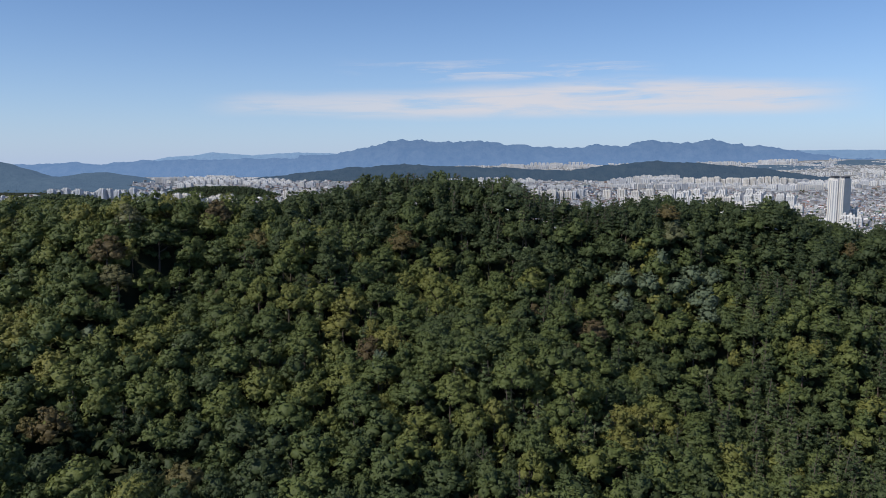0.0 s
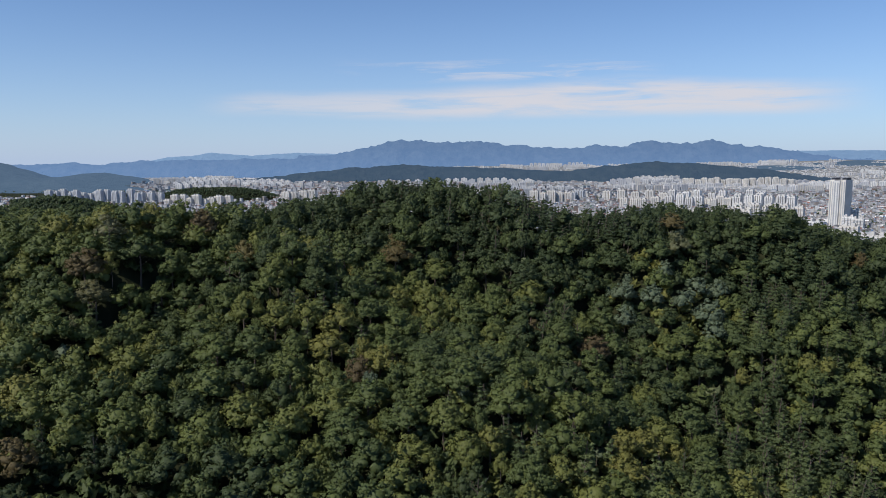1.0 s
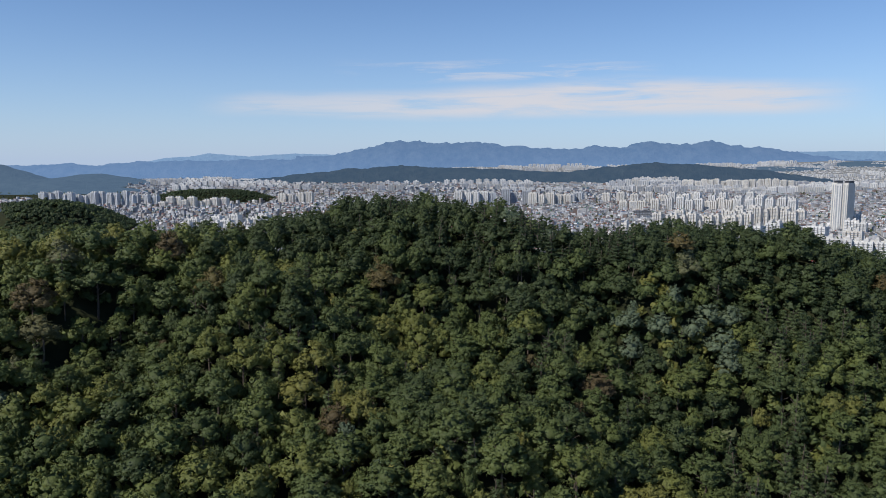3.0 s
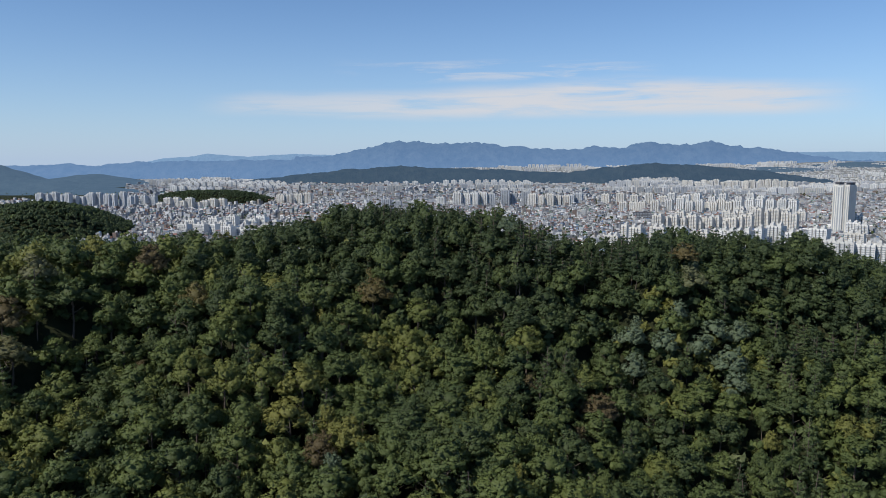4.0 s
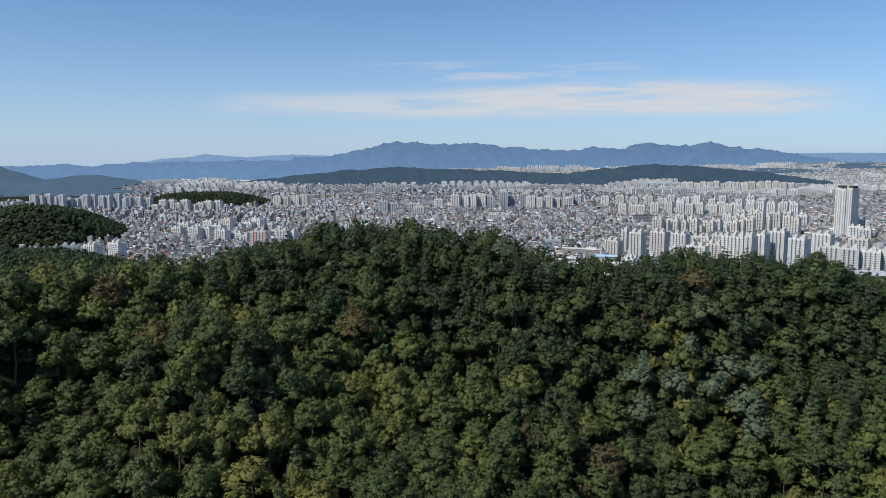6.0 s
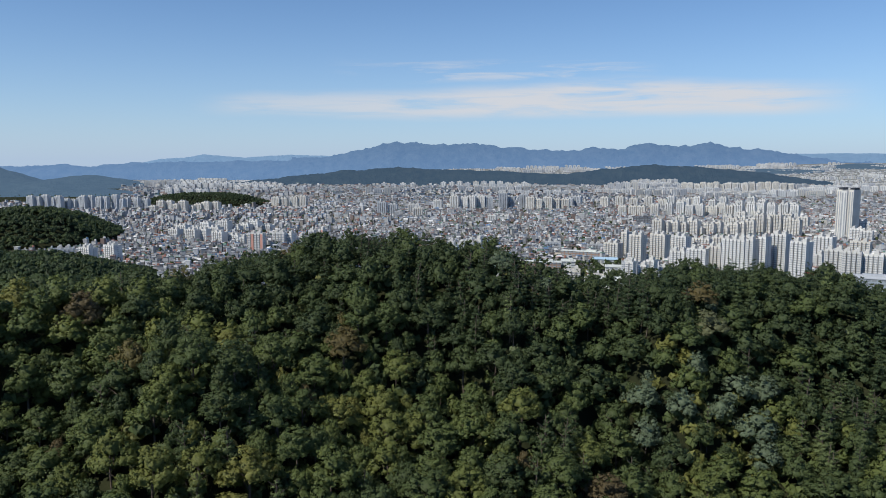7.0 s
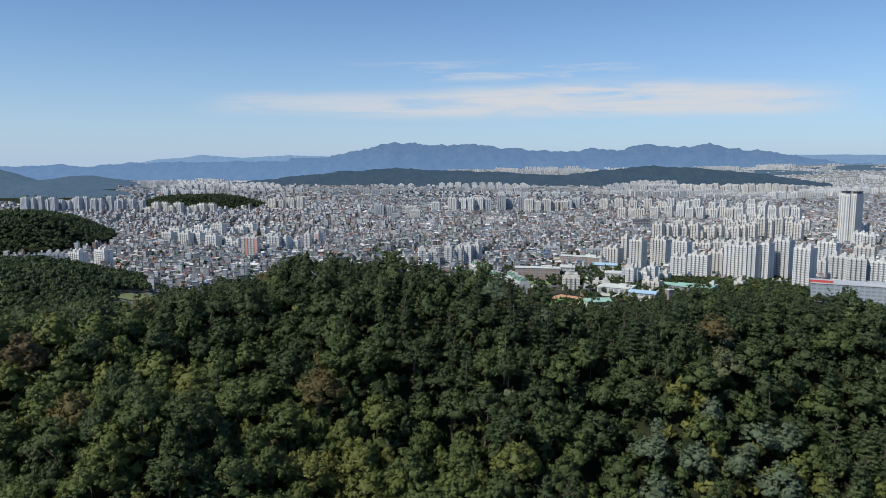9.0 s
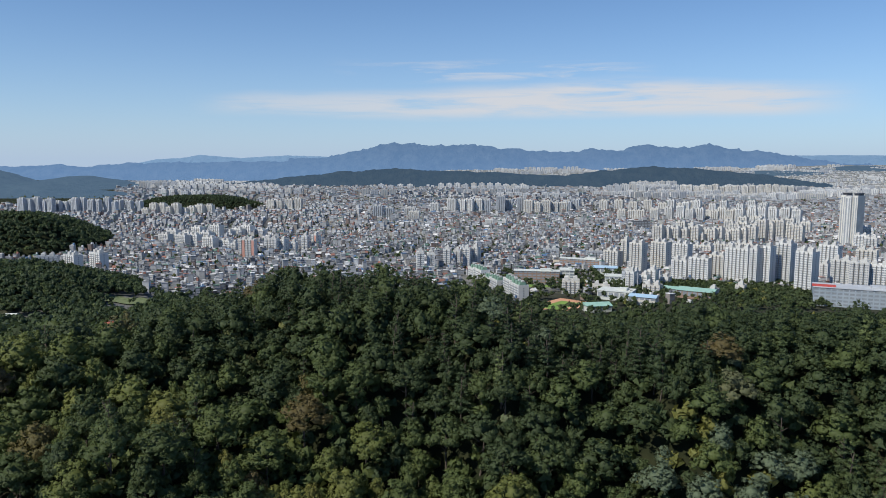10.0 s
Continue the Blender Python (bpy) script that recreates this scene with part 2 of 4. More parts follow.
QUADS = np.array([(0, 1, 5, 4), (1, 2, 6, 5), (2, 3, 7, 6), (3, 0, 4, 7), (4, 5, 6, 7)])


def boxes(cx, cy, z0, w, d, h, ang):
    """Upright boxes without undersides; all arguments arrays of one length."""
    cx, cy, z0, w, d, h, ang = np.broadcast_arrays(*[np.asarray(a, float) for a in (cx, cy, z0, w, d, h, ang)])
    n = cx.size
    sx, sy = np.array([-1, 1, 1, -1, -1, 1, 1, -1]) / 2, np.array([-1, -1, 1, 1, -1, -1, 1, 1]) / 2
    sz = np.array([0, 0, 0, 0, 1, 1, 1, 1])
    lx, ly = w.reshape(-1, 1) * sx, d.reshape(-1, 1) * sy
    c, s = np.cos(ang).reshape(-1, 1), np.sin(ang).reshape(-1, 1)
    v = np.stack([cx.reshape(-1, 1) + lx * c - ly * s, cy.reshape(-1, 1) + lx * s + ly * c, z0.reshape(-1, 1) + h.reshape(-1, 1) * sz], -1)
    return v.reshape(-1, 3), (QUADS[None] + 8 * np.arange(n)[:, None, None]).reshape(-1, 4)


def merge(*lots):
    vs, fs, k = [], [], 0
    for v, f in lots:
        vs.append(v)
        fs.append(shift(f, k))
        k += len(v)
    return np.concatenate(vs), np.concatenate(fs)


# ------------------------------------------------------------------ ground
def build_ground():
    xs = np.unique(np.concatenate([np.linspace(-3600, -700, 50), np.linspace(-700, -240, 34), np.linspace(-240, 260, 72), np.linspace(260, 700, 24), np.linspace(700, 3600, 50)]))
    ys = np.unique(np.concatenate([np.linspace(-400, 80, 16), np.linspace(80, 420, 50), np.linspace(420, 1300, 62), np.linspace(1300, 4900, 84)]))
    X, Y = np.meshgrid(xs, ys)
    Z = land(X, Y)
    Z = Z + 0.8 * np.sin(X * 0.13 + 1.3 * np.sin(Y * 0.07)) * (Z > 8)
    v = np.stack([X.ravel(), Y.ravel(), Z.ravel()], 1)
    i = np.arange(len(ys) - 1)[:, None] * len(xs) + np.arange(len(xs) - 1)[None]
    f = np.stack([i, i + 1, i + 1 + len(xs), i + len(xs)], -1).reshape(-1, 4)
    m, tree, out = material("earth_and_paving")
    L = tree.links
    geo = node(tree, "ShaderNodeNewGeometry")
    at = node(tree, "ShaderNodeAttribute", attribute_name="wooded")
    n1 = node(tree, "ShaderNodeTexNoise", {"Scale": 0.05, "Detail": 6.0})
    n2 = node(tree, "ShaderNodeTexNoise", {"Scale": 0.3, "Detail": 5.0})
    for n in (n1, n2):
        L.new(geo.outputs["Position"], n.inputs["Vector"])
    town = ramp(tree, n1.outputs["Fac"], [(0.3, (0.09, 0.09, 0.09)), (0.50, (0.15, 0.15, 0.145)), (0.58, (0.20, 0.19, 0.17)), (0.66, (0.05, 0.07, 0.03))])
    wood = ramp(tree, n2.outputs["Fac"], [(0.3, (0.016, 0.020, 0.010)), (0.7, (0.034, 0.036, 0.018))])
    mix = node(tree, "ShaderNodeMix", data_type="RGBA")
    L.new(at.outputs["Fac"], mix.inputs[0])
    L.new(town, mix.inputs[6])
    L.new(wood, mix.inputs[7])
    # plain blended paler with distance: haze put into the ground colour
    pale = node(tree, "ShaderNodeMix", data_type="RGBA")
    L.new(node(tree, "ShaderNodeAttribute", attribute_name="far_haze").outputs["Fac"], pale.inputs[0])
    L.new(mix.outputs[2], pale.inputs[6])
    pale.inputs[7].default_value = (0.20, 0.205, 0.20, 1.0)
    bs = node(tree, "ShaderNodeBsdfPrincipled", {"Roughness": 0.95, "Specular IOR Level": 0.05})
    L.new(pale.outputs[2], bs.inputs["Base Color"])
    L.new(bs.outputs[0], out.inputs[0])
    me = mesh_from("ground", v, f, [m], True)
    a = me.attributes.new("wooded", "FLOAT", "POINT")
    a.data.foreach_set("value", np.maximum(smooth(Z.ravel(), 3, 9) * (Y.ravel() < 3700), np.maximum((X.ravel() < -0.40 * Y.ravel()) * (Y.ravel() > 2200), 0.85 * smooth(-Y.ravel(), -900, -840) * (X.ravel() > 0))).astype(np.float32))
    a = me.attributes.new("far_haze", "FLOAT", "POINT")
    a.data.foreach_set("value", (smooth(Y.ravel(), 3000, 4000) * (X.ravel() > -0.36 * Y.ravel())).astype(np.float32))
    tagged(new("ground", me), "earth of a wooded hill falling to a paved city plain", "ground", kind="structure")


build_ground()

# ------------------------------------------------------------------ far hills and mountains


def ridge_mesh(name, xs_ctrl, zs_ctrl, y0, depth, x_range, foot, rough, seed, n=(260, 26)):
    """A long mountain range with side spurs: heights follow a crest line, noise cuts gullies into the flanks."""
    xs = np.linspace(*x_range, n[0])
    us = np.linspace(0, 1, n[1])
    crest = np.interp(xs, xs_ctrl, zs_ctrl)
    verts = []
    for u in us:
        prof = 1 - (1 - u) ** 1.5 if u < 1 else 1.0
        for x, c in zip(xs, crest):
            q = Vector((x * 0.0045 + seed, u * 1.1, seed))
            r = noise.fractal(q, 0.9, 2.1, 5) * rough
            r2 = noise.fractal(Vector((x * 0.02, u * 4.0, seed + 5)), 0.8, 2.0, 4) * rough * 0.35
            edge = 0.25 + 0.75 * 4 * u * (1 - u)
            z = foot + (c - foot) * prof + (r + r2) * edge * 0.55 + noise.fractal(Vector((x * 0.011, seed, 1.0)), 0.7, 2.0, 5) * rough * (0.30 * u) + noise.fractal(Vector((x * 0.05, seed, 3.0)), 0.8, 2.0, 4) * rough * 0.10 * u
            verts.append((x, y0 + depth * u + r * 1.5 * (1 - u), z))
    v = np.array(verts)
    i = np.arange(n[1] - 1)[:, None] * n[0] + np.arange(n[0] - 1)[None]
    f = np.stack([i, i + 1, i + 1 + n[0], i + n[0]], -1).reshape(-1, 4)
    return v, f


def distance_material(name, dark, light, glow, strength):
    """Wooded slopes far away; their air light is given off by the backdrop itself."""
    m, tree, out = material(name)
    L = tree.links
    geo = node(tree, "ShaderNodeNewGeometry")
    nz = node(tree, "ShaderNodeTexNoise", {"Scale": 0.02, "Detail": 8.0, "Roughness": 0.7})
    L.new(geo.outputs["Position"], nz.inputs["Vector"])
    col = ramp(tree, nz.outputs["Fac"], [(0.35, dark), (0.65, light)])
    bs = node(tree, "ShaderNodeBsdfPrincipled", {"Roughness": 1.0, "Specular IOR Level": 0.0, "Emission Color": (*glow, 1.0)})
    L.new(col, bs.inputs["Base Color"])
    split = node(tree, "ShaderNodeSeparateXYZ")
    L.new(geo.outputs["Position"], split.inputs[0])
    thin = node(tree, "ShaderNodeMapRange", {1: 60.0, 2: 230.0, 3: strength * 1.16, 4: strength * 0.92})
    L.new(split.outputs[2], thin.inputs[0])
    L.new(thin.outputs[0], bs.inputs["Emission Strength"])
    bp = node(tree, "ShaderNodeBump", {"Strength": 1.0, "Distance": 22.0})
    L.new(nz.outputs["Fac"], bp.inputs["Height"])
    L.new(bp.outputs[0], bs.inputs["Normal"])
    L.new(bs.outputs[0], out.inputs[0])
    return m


# painted haze: bluish woods colour plus emitted air light, stronger low down
M_PEAKS = distance_material("mountain_woods_blue_haze", (0.016, 0.026, 0.034), (0.045, 0.055, 0.060), (0.125, 0.225, 0.42), 0.82)
M_PALE = distance_material("mountain_woods_pale_haze", (0.05, 0.08, 0.11), (0.08, 0.11, 0.14), (0.17, 0.28, 0.46), 0.8)
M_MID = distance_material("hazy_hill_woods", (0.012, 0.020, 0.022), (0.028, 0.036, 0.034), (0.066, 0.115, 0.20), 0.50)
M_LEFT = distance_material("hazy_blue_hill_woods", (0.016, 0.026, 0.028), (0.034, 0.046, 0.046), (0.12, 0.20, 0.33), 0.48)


def backdrop(name, me_data, mat, label):
    tagged(new(name, mesh_from(name, *me_data, [mat], True)), label, "mountains", kind="structure")


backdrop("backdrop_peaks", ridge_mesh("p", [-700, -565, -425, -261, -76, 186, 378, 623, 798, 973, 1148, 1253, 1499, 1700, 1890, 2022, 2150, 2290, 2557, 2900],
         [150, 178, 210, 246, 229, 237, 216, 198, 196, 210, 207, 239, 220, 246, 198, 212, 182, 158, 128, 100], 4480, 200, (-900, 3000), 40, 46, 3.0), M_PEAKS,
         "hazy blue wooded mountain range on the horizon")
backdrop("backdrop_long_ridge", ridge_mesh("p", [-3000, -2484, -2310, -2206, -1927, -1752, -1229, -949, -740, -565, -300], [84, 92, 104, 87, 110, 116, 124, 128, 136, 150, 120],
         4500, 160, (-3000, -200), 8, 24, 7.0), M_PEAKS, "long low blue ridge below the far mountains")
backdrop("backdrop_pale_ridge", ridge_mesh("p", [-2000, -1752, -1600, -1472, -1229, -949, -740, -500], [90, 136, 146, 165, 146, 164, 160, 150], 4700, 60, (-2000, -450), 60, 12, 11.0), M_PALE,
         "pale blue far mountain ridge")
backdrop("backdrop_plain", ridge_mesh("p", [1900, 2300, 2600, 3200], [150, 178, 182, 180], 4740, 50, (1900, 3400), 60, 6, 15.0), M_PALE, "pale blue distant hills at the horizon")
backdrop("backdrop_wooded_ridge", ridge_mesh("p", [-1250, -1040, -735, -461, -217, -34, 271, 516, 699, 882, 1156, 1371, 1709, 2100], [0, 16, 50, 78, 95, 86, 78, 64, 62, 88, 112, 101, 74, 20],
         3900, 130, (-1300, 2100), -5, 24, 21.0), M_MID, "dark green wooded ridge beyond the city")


def far_hill(cx, cy, w, d, h, seed):
    xs, ys = np.linspace(-1.6, 1.6, 60), np.linspace(-1.6, 1.6, 30)
    v = []
    for b in ys:
        for a in xs:
            r = noise.fractal(Vector((a * 2 + seed, b * 2, seed)), 0.9, 2.0, 5)
            z = h * math.exp(-a * a * 1.6 - b * b * 1.6) * (1 + 0.25 * r) - 3 + float(land(cx + a * w, cy + b * d))
            v.append((cx + a * w, cy + b * d, z))
    i = np.arange(29)[:, None] * 60 + np.arange(59)[None]
    return np.array(v), np.stack([i, i + 1, i + 61, i + 60], -1).reshape(-1, 4)


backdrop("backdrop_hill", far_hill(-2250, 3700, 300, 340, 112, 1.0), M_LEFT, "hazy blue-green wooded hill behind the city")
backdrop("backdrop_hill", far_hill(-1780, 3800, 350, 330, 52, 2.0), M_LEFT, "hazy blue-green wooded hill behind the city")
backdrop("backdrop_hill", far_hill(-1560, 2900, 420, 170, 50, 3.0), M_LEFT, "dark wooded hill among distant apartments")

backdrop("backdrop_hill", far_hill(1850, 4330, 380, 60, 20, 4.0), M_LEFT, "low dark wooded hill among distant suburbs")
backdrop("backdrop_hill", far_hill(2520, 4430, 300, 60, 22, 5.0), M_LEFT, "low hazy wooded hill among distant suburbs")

# ------------------------------------------------------------------ trees
rng = np.random.default_rng(7)


def sprays(r, p, out, size, wide, swirl=0.45):
    """Three-cornered leaf sprays at p, turned roughly outwards along out. Returns corners, faces and soft corner normals."""
    n = len(p)
    nrm = out + swirl * r.normal(size=out.shape)
    nrm *= np.where((nrm * out).sum(1) < 0, -1, 1)[:, None]
    nrm /= np.linalg.norm(nrm, axis=1)[:, None]
    u = np.cross(nrm, r.normal(size=out.shape))
    u /= np.linalg.norm(u, axis=1)[:, None]
    w = np.cross(nrm, u)
    s = (size * (0.6 + 0.8 * r.random(n)))[:, None]
    v = np.stack([p - u * s * 0.6 - w * s * wide, p + u * s - nrm * s * 0.2, p - u * s * 0.6 + w * s * wide], 1).reshape(-1, 3)
    f = np.concatenate([np.arange(3 * n).reshape(-1, 3), np.full((n, 1), -1)], 1)
    a, b, c = v[0::3], v[1::3], v[2::3]
    flip = (np.cross(b - a, c - a) * out).sum(1) < 0
    f[flip] = f[flip][:, [0, 2, 1, 3]]
    soft = 0.74 * out + 0.26 * nrm
    soft /= np.linalg.norm(soft, axis=1)[:, None]
    return v, f, np.repeat(soft, 3, 0)


def leafy_mesh(name, v, f, nrm, mat):
    me = mesh_from(name, v, f, [mat], True)
    me.normals_split_custom_set_from_vertices(nrm.astype(np.float32))
    return me


def icosahedron():
    g = (1 + math.sqrt(5)) / 2
    v = np.array([(-1, g, 0), (1, g, 0), (-1, -g, 0), (1, -g, 0), (0, -1, g), (0, 1, g), (0, -1, -g), (0, 1, -g), (g, 0, -1), (g, 0, 1), (-g, 0, -1), (-g, 0, 1)])
    f = [(i, j, k) for i in range(12) for j in range(i + 1, 12) for k in range(j + 1, 12)
         if max(np.linalg.norm(v[i] - v[j]), np.linalg.norm(v[j] - v[k]), np.linalg.norm(v[i] - v[k])) < 2.01]
    f = [t if np.dot(np.cross(v[t[1]] - v[t[0]], v[t[2]] - v[t[0]]), v[t[0]]) > 0 else (t[0], t[2], t[1]) for t in f]
    return v / np.linalg.norm(v[0]), np.array([(*t, -1) for t in f])


ICO = icosahedron()
OCTA = np.array([(1, 0, 0), (0, 1, 0), (-1, 0, 0), (0, -1, 0), (0, 0, 1), (0, 0, -1)], float), np.array([(0, 1, 4, -1), (1, 2, 4, -1), (2, 3, 4, -1), (3, 0, 4, -1), (1, 0, 5, -1), (2, 1, 5, -1), (3, 2, 5, -1), (0, 3, 5, -1)])


def crown(r, kind, lumps, leaves, size):
    """A crown of dense foliage lumps, each clothed in small leaf sprays: domed (oak), or tapering in tiers (pine)."""
    i = np.arange(lumps) + 0.5
    if kind == "oak":
        nb = 6
        turn = np.arange(nb) * 1.2566 + r.uniform(-0.45, 0.45, nb)
        reach = np.where(np.arange(nb) == 0, 0.15, r.uniform(1.15, 2.0, nb))
        heart = np.stack([np.cos(turn) * reach, np.sin(turn) * reach, 6.9 - 0.75 * reach + r.uniform(-0.6, 0.5, nb)], 1)
        heart_r = np.where(np.arange(nb) == 0, r.uniform(1.6, 1.9, nb), r.uniform(1.0, 1.45, nb))
        b = np.where(np.arange(lumps) % 7 < 2, 0, np.arange(lumps) % 7 - 1)
        d = r.normal(size=(lumps, 3)) + 0.55 * (heart[b] - np.array([0, 0, 5.6]))
        d[:, 2] = np.maximum(d[:, 2], -0.4)
        d /= np.linalg.norm(d, axis=1)[:, None]
        c = heart[b] + d * heart_r[b][:, None] * r.uniform(0.82, 1.08, lumps)[:, None]
        lr = r.uniform(0.30, 0.62, lumps)
        heart_r = heart_r * 0.92
        sq = 0.85
    else:
        h = np.clip(1 - np.sqrt(1 - i / lumps * 0.985) + r.uniform(-0.03, 0.03, lumps), 0, 1)
        h = np.round(h * 7 + r.uniform(-0.25, 0.25, lumps)) / 7 + r.uniform(-0.02, 0.02, lumps)
        az = i * 2.39996 + r.uniform(-0.5, 0.5, lumps)
        lop = 1 + 0.2 * np.cos(az - r.random() * 6.283) + 0.18 * np.cos(3 * az + r.random() * 6.283)
        out = (1.75 * np.clip(1 - h, 0, 1) ** 0.75 + 0.05) * (0.45 + 0.55 * np.sqrt(r.random(lumps))) * lop
        bend = r.normal(0, 0.3, 2)
        c = np.stack([np.cos(az) * out + bend[0] * h * h, np.sin(az) * out + bend[1] * h * h, 3.9 + 6.1 * h - 0.20 * out + r.uniform(-0.15, 0.15, lumps)], 1)
        lr = r.uniform(0.42, 0.72, lumps) * (1.15 - 0.5 * np.clip(h, 0, 1))
        sq = 0.55
        u = np.linspace(0, 0.85, 4)
        heart, heart_r = np.stack([bend[0] * u * u, bend[1] * u * u, 3.8 + 6.0 * u], 1), 1.25 * (1 - u) + 0.2
    middle = np.array([0, 0, 5.4])

    def axial(p):
        q = (p - middle) * np.array([1, 1, 0.85 if kind == "oak" else 0.35]) + np.array([0, 0, 0.3])
        return q / np.linalg.norm(q, axis=1)[:, None]

    lump_v, heart_v = [(p[:, None] + solid[0][None] * q[:, None, None] * np.array([1, 1, sq])).reshape(-1, 3) for p, q, solid in ((c, lr * 0.74, OCTA), (heart, heart_r * 0.72, ICO))]
    core, core_f = merge((lump_v, copies(OCTA[1], 6, lumps)), (heart_v, copies(ICO[1], 12, len(heart))))
    core_n = 0.65 * np.concatenate([np.tile(OCTA[0], (lumps, 1)), np.tile(ICO[0], (len(heart), 1))]) + 0.45 * axial(core)
    c, lr = np.concatenate([c, heart]), np.concatenate([lr, heart_r])
    share = lr ** 2 * np.where(np.arange(len(lr)) < lumps, 1.0, 0.7)
    k = r.choice(len(lr), leaves, p=share / share.sum())
    d = r.normal(size=(leaves, 3)) + 0.7 * axial(c)[k]
    d[:, 2] = np.maximum(d[:, 2] + 0.25, -0.5)
    d /= np.linalg.norm(d, axis=1)[:, None]
    p = c[k] + d * lr[k][:, None] * r.uniform(0.88, 1.16, leaves)[:, None] * np.array([1, 1, sq])
    out = 0.70 * d + 0.42 * axial(p)
    out /= np.linalg.norm(out, axis=1)[:, None]
    v, f, n = sprays(r, p, out, size, 0.55 if kind == "oak" else 0.36)
    v, f = merge((core, core_f), (v, f))
    return v, f, np.concatenate([core_n / np.linalg.norm(core_n, axis=1)[:, None], n])


def trunk(r, top, radius):
    """Tapered, slightly bent trunk with a few limbs."""
    lots = []

    def tube(a, b, ra, rb, bend, seg=4, sides=6):
        a, b = np.array(a, float), np.array(b, float)
        side = np.array([r.normal(), r.normal(), 0]) * bend
        ax = b - a
        x = np.cross(ax, [0.3, 1, 0.1])
        x /= np.linalg.norm(x)
        y = np.cross(ax, x)
        y /= np.linalg.norm(y)
        th = np.arange(sides) / sides * 2 * np.pi
        rings = []
        for i in range(seg + 1):
            u = i / seg
            c = a + ax * u + side * math.sin(u * 3.14)
            rr = ra + (rb - ra) * u
            rings.append(c + rr * (np.cos(th)[:, None] * x + np.sin(th)[:, None] * y))
        v = np.concatenate(rings)
        i = np.arange(seg)[:, None] * sides + np.arange(sides)[None]
        j = np.arange(seg)[:, None] * sides + (np.arange(sides)[None] + 1) % sides
        lots.append((v, np.stack([i, j, j + sides, i + sides], -1).reshape(-1, 4)))

    tube((0, 0, -0.8), (0.2, 0.1, top), radius, radius * 0.35, 0.25, 3, 5)
    for k in range(5):
        z = top * (0.45 + 0.1 * k)
        a = r.random() * 6.283
        tube((0.05, 0.05, z), (1.5 * math.cos(a), 1.5 * math.sin(a), z + 1.2), radius * 0.4, radius * 0.12, 0.1, 1, 4)
    return merge(*lots)


def copies(f, step, n):
    """The faces f repeated for n shifted copies of their vertices."""
    g = f[None] + step * np.arange(n)[:, None, None]
    return np.where(f[None] >= 0, g, -1).reshape(-1, 4)


def turned(nv, c, s):
    """Normals nv for copies turned by the angles with cosines c and sines s."""
    return np.stack([nv[None, :, 0] * c - nv[None, :, 1] * s, nv[None, :, 0] * s + nv[None, :, 1] * c, np.broadcast_to(nv[None, :, 2], (len(c), len(nv)))], -1).reshape(-1, 3)


def gully(x, y):
    """Distance from the dark fold between two stands of trees."""
    return np.where((y > 168) & (y < 216), np.abs(x - 71 - 0.30 * (y - 187)), 99.0)


def hollow(x, y):
    """Below one: inside the dark treeless cut in the lower slope."""
    return ((x + 57) / 19) ** 2 + ((y - 119) / 7) ** 2


def scatter():
    """Stems over the near hill, spaced by their crowns: places, kinds and crown radii."""
    step = 1.9
    gx, gy = np.meshgrid(np.arange(-270, 280, step), np.arange(104, 320, step))
    x = (gx + rng.uniform(-0.9, 0.9, gx.shape)).ravel()
    y = (gy + rng.uniform(-0.9, 0.9, gy.shape)).ravel()
    yc = np.interp(x, CREST_X, CREST_Y)
    keep = (np.abs(x - 4) < 0.60 * y + 22) & (y < yc + np.where(x < -45, 31, 19))
    keep &= hollow(x, y) > 1
    keep &= gully(x, y) > 1.5
    x, y = x[keep], y[keep]
    pine = rng.random(len(x)) < species(x, y)
    rad = np.where(pine, 1.45 + 0.85 * rng.random(len(x)), 1.8 + 3.2 * rng.random(len(x)) ** 2.0)
    cells, chosen = {}, []
    for i in np.argsort(-rad * (0.45 + 0.55 * rng.random(len(x)))):
        cx, cy = int(x[i] // 4), int(y[i] // 4)
        near = [j for a in (-2, -1, 0, 1, 2) for b in (-2, -1, 0, 1, 2) for j in cells.get((cx + a, cy + b), ())]
        if all((x[i] - x[j]) ** 2 + (y[i] - y[j]) ** 2 > (0.70 * (rad[i] + rad[j]) + 0.22 * (pine[i] + 0.0) + 0.22 * (pine[j] + 0.0)) ** 2 for j in near):
            cells.setdefault((cx, cy), []).append(i)
            chosen.append(i)
    k = np.array(chosen)
    return x[k], y[k], pine[k], rad[k]


def species(x, y):
    """Chance of pine: stands on the right-hand flank, in the middle and on the crest, few on the left."""
    f = 0.16 + 0.20 * smooth(x, -10, 20) + 0.45 * smooth(y, 222, 250) - 0.22 * smooth(-x, 20, 70)
    f = f + 0.45 * smooth(x - 73 - 0.30 * (y - 187), 0, 8) * smooth(-y, -240, -215)
    patch = np.array([noise.noise(Vector((a * 0.035, b * 0.035, 4.0))) for a, b in zip(x, y)])
    return np.clip(f + 0.55 * patch - 0.5 * blob(x, y, 66, 213, 13, 12), 0.03, 0.92)


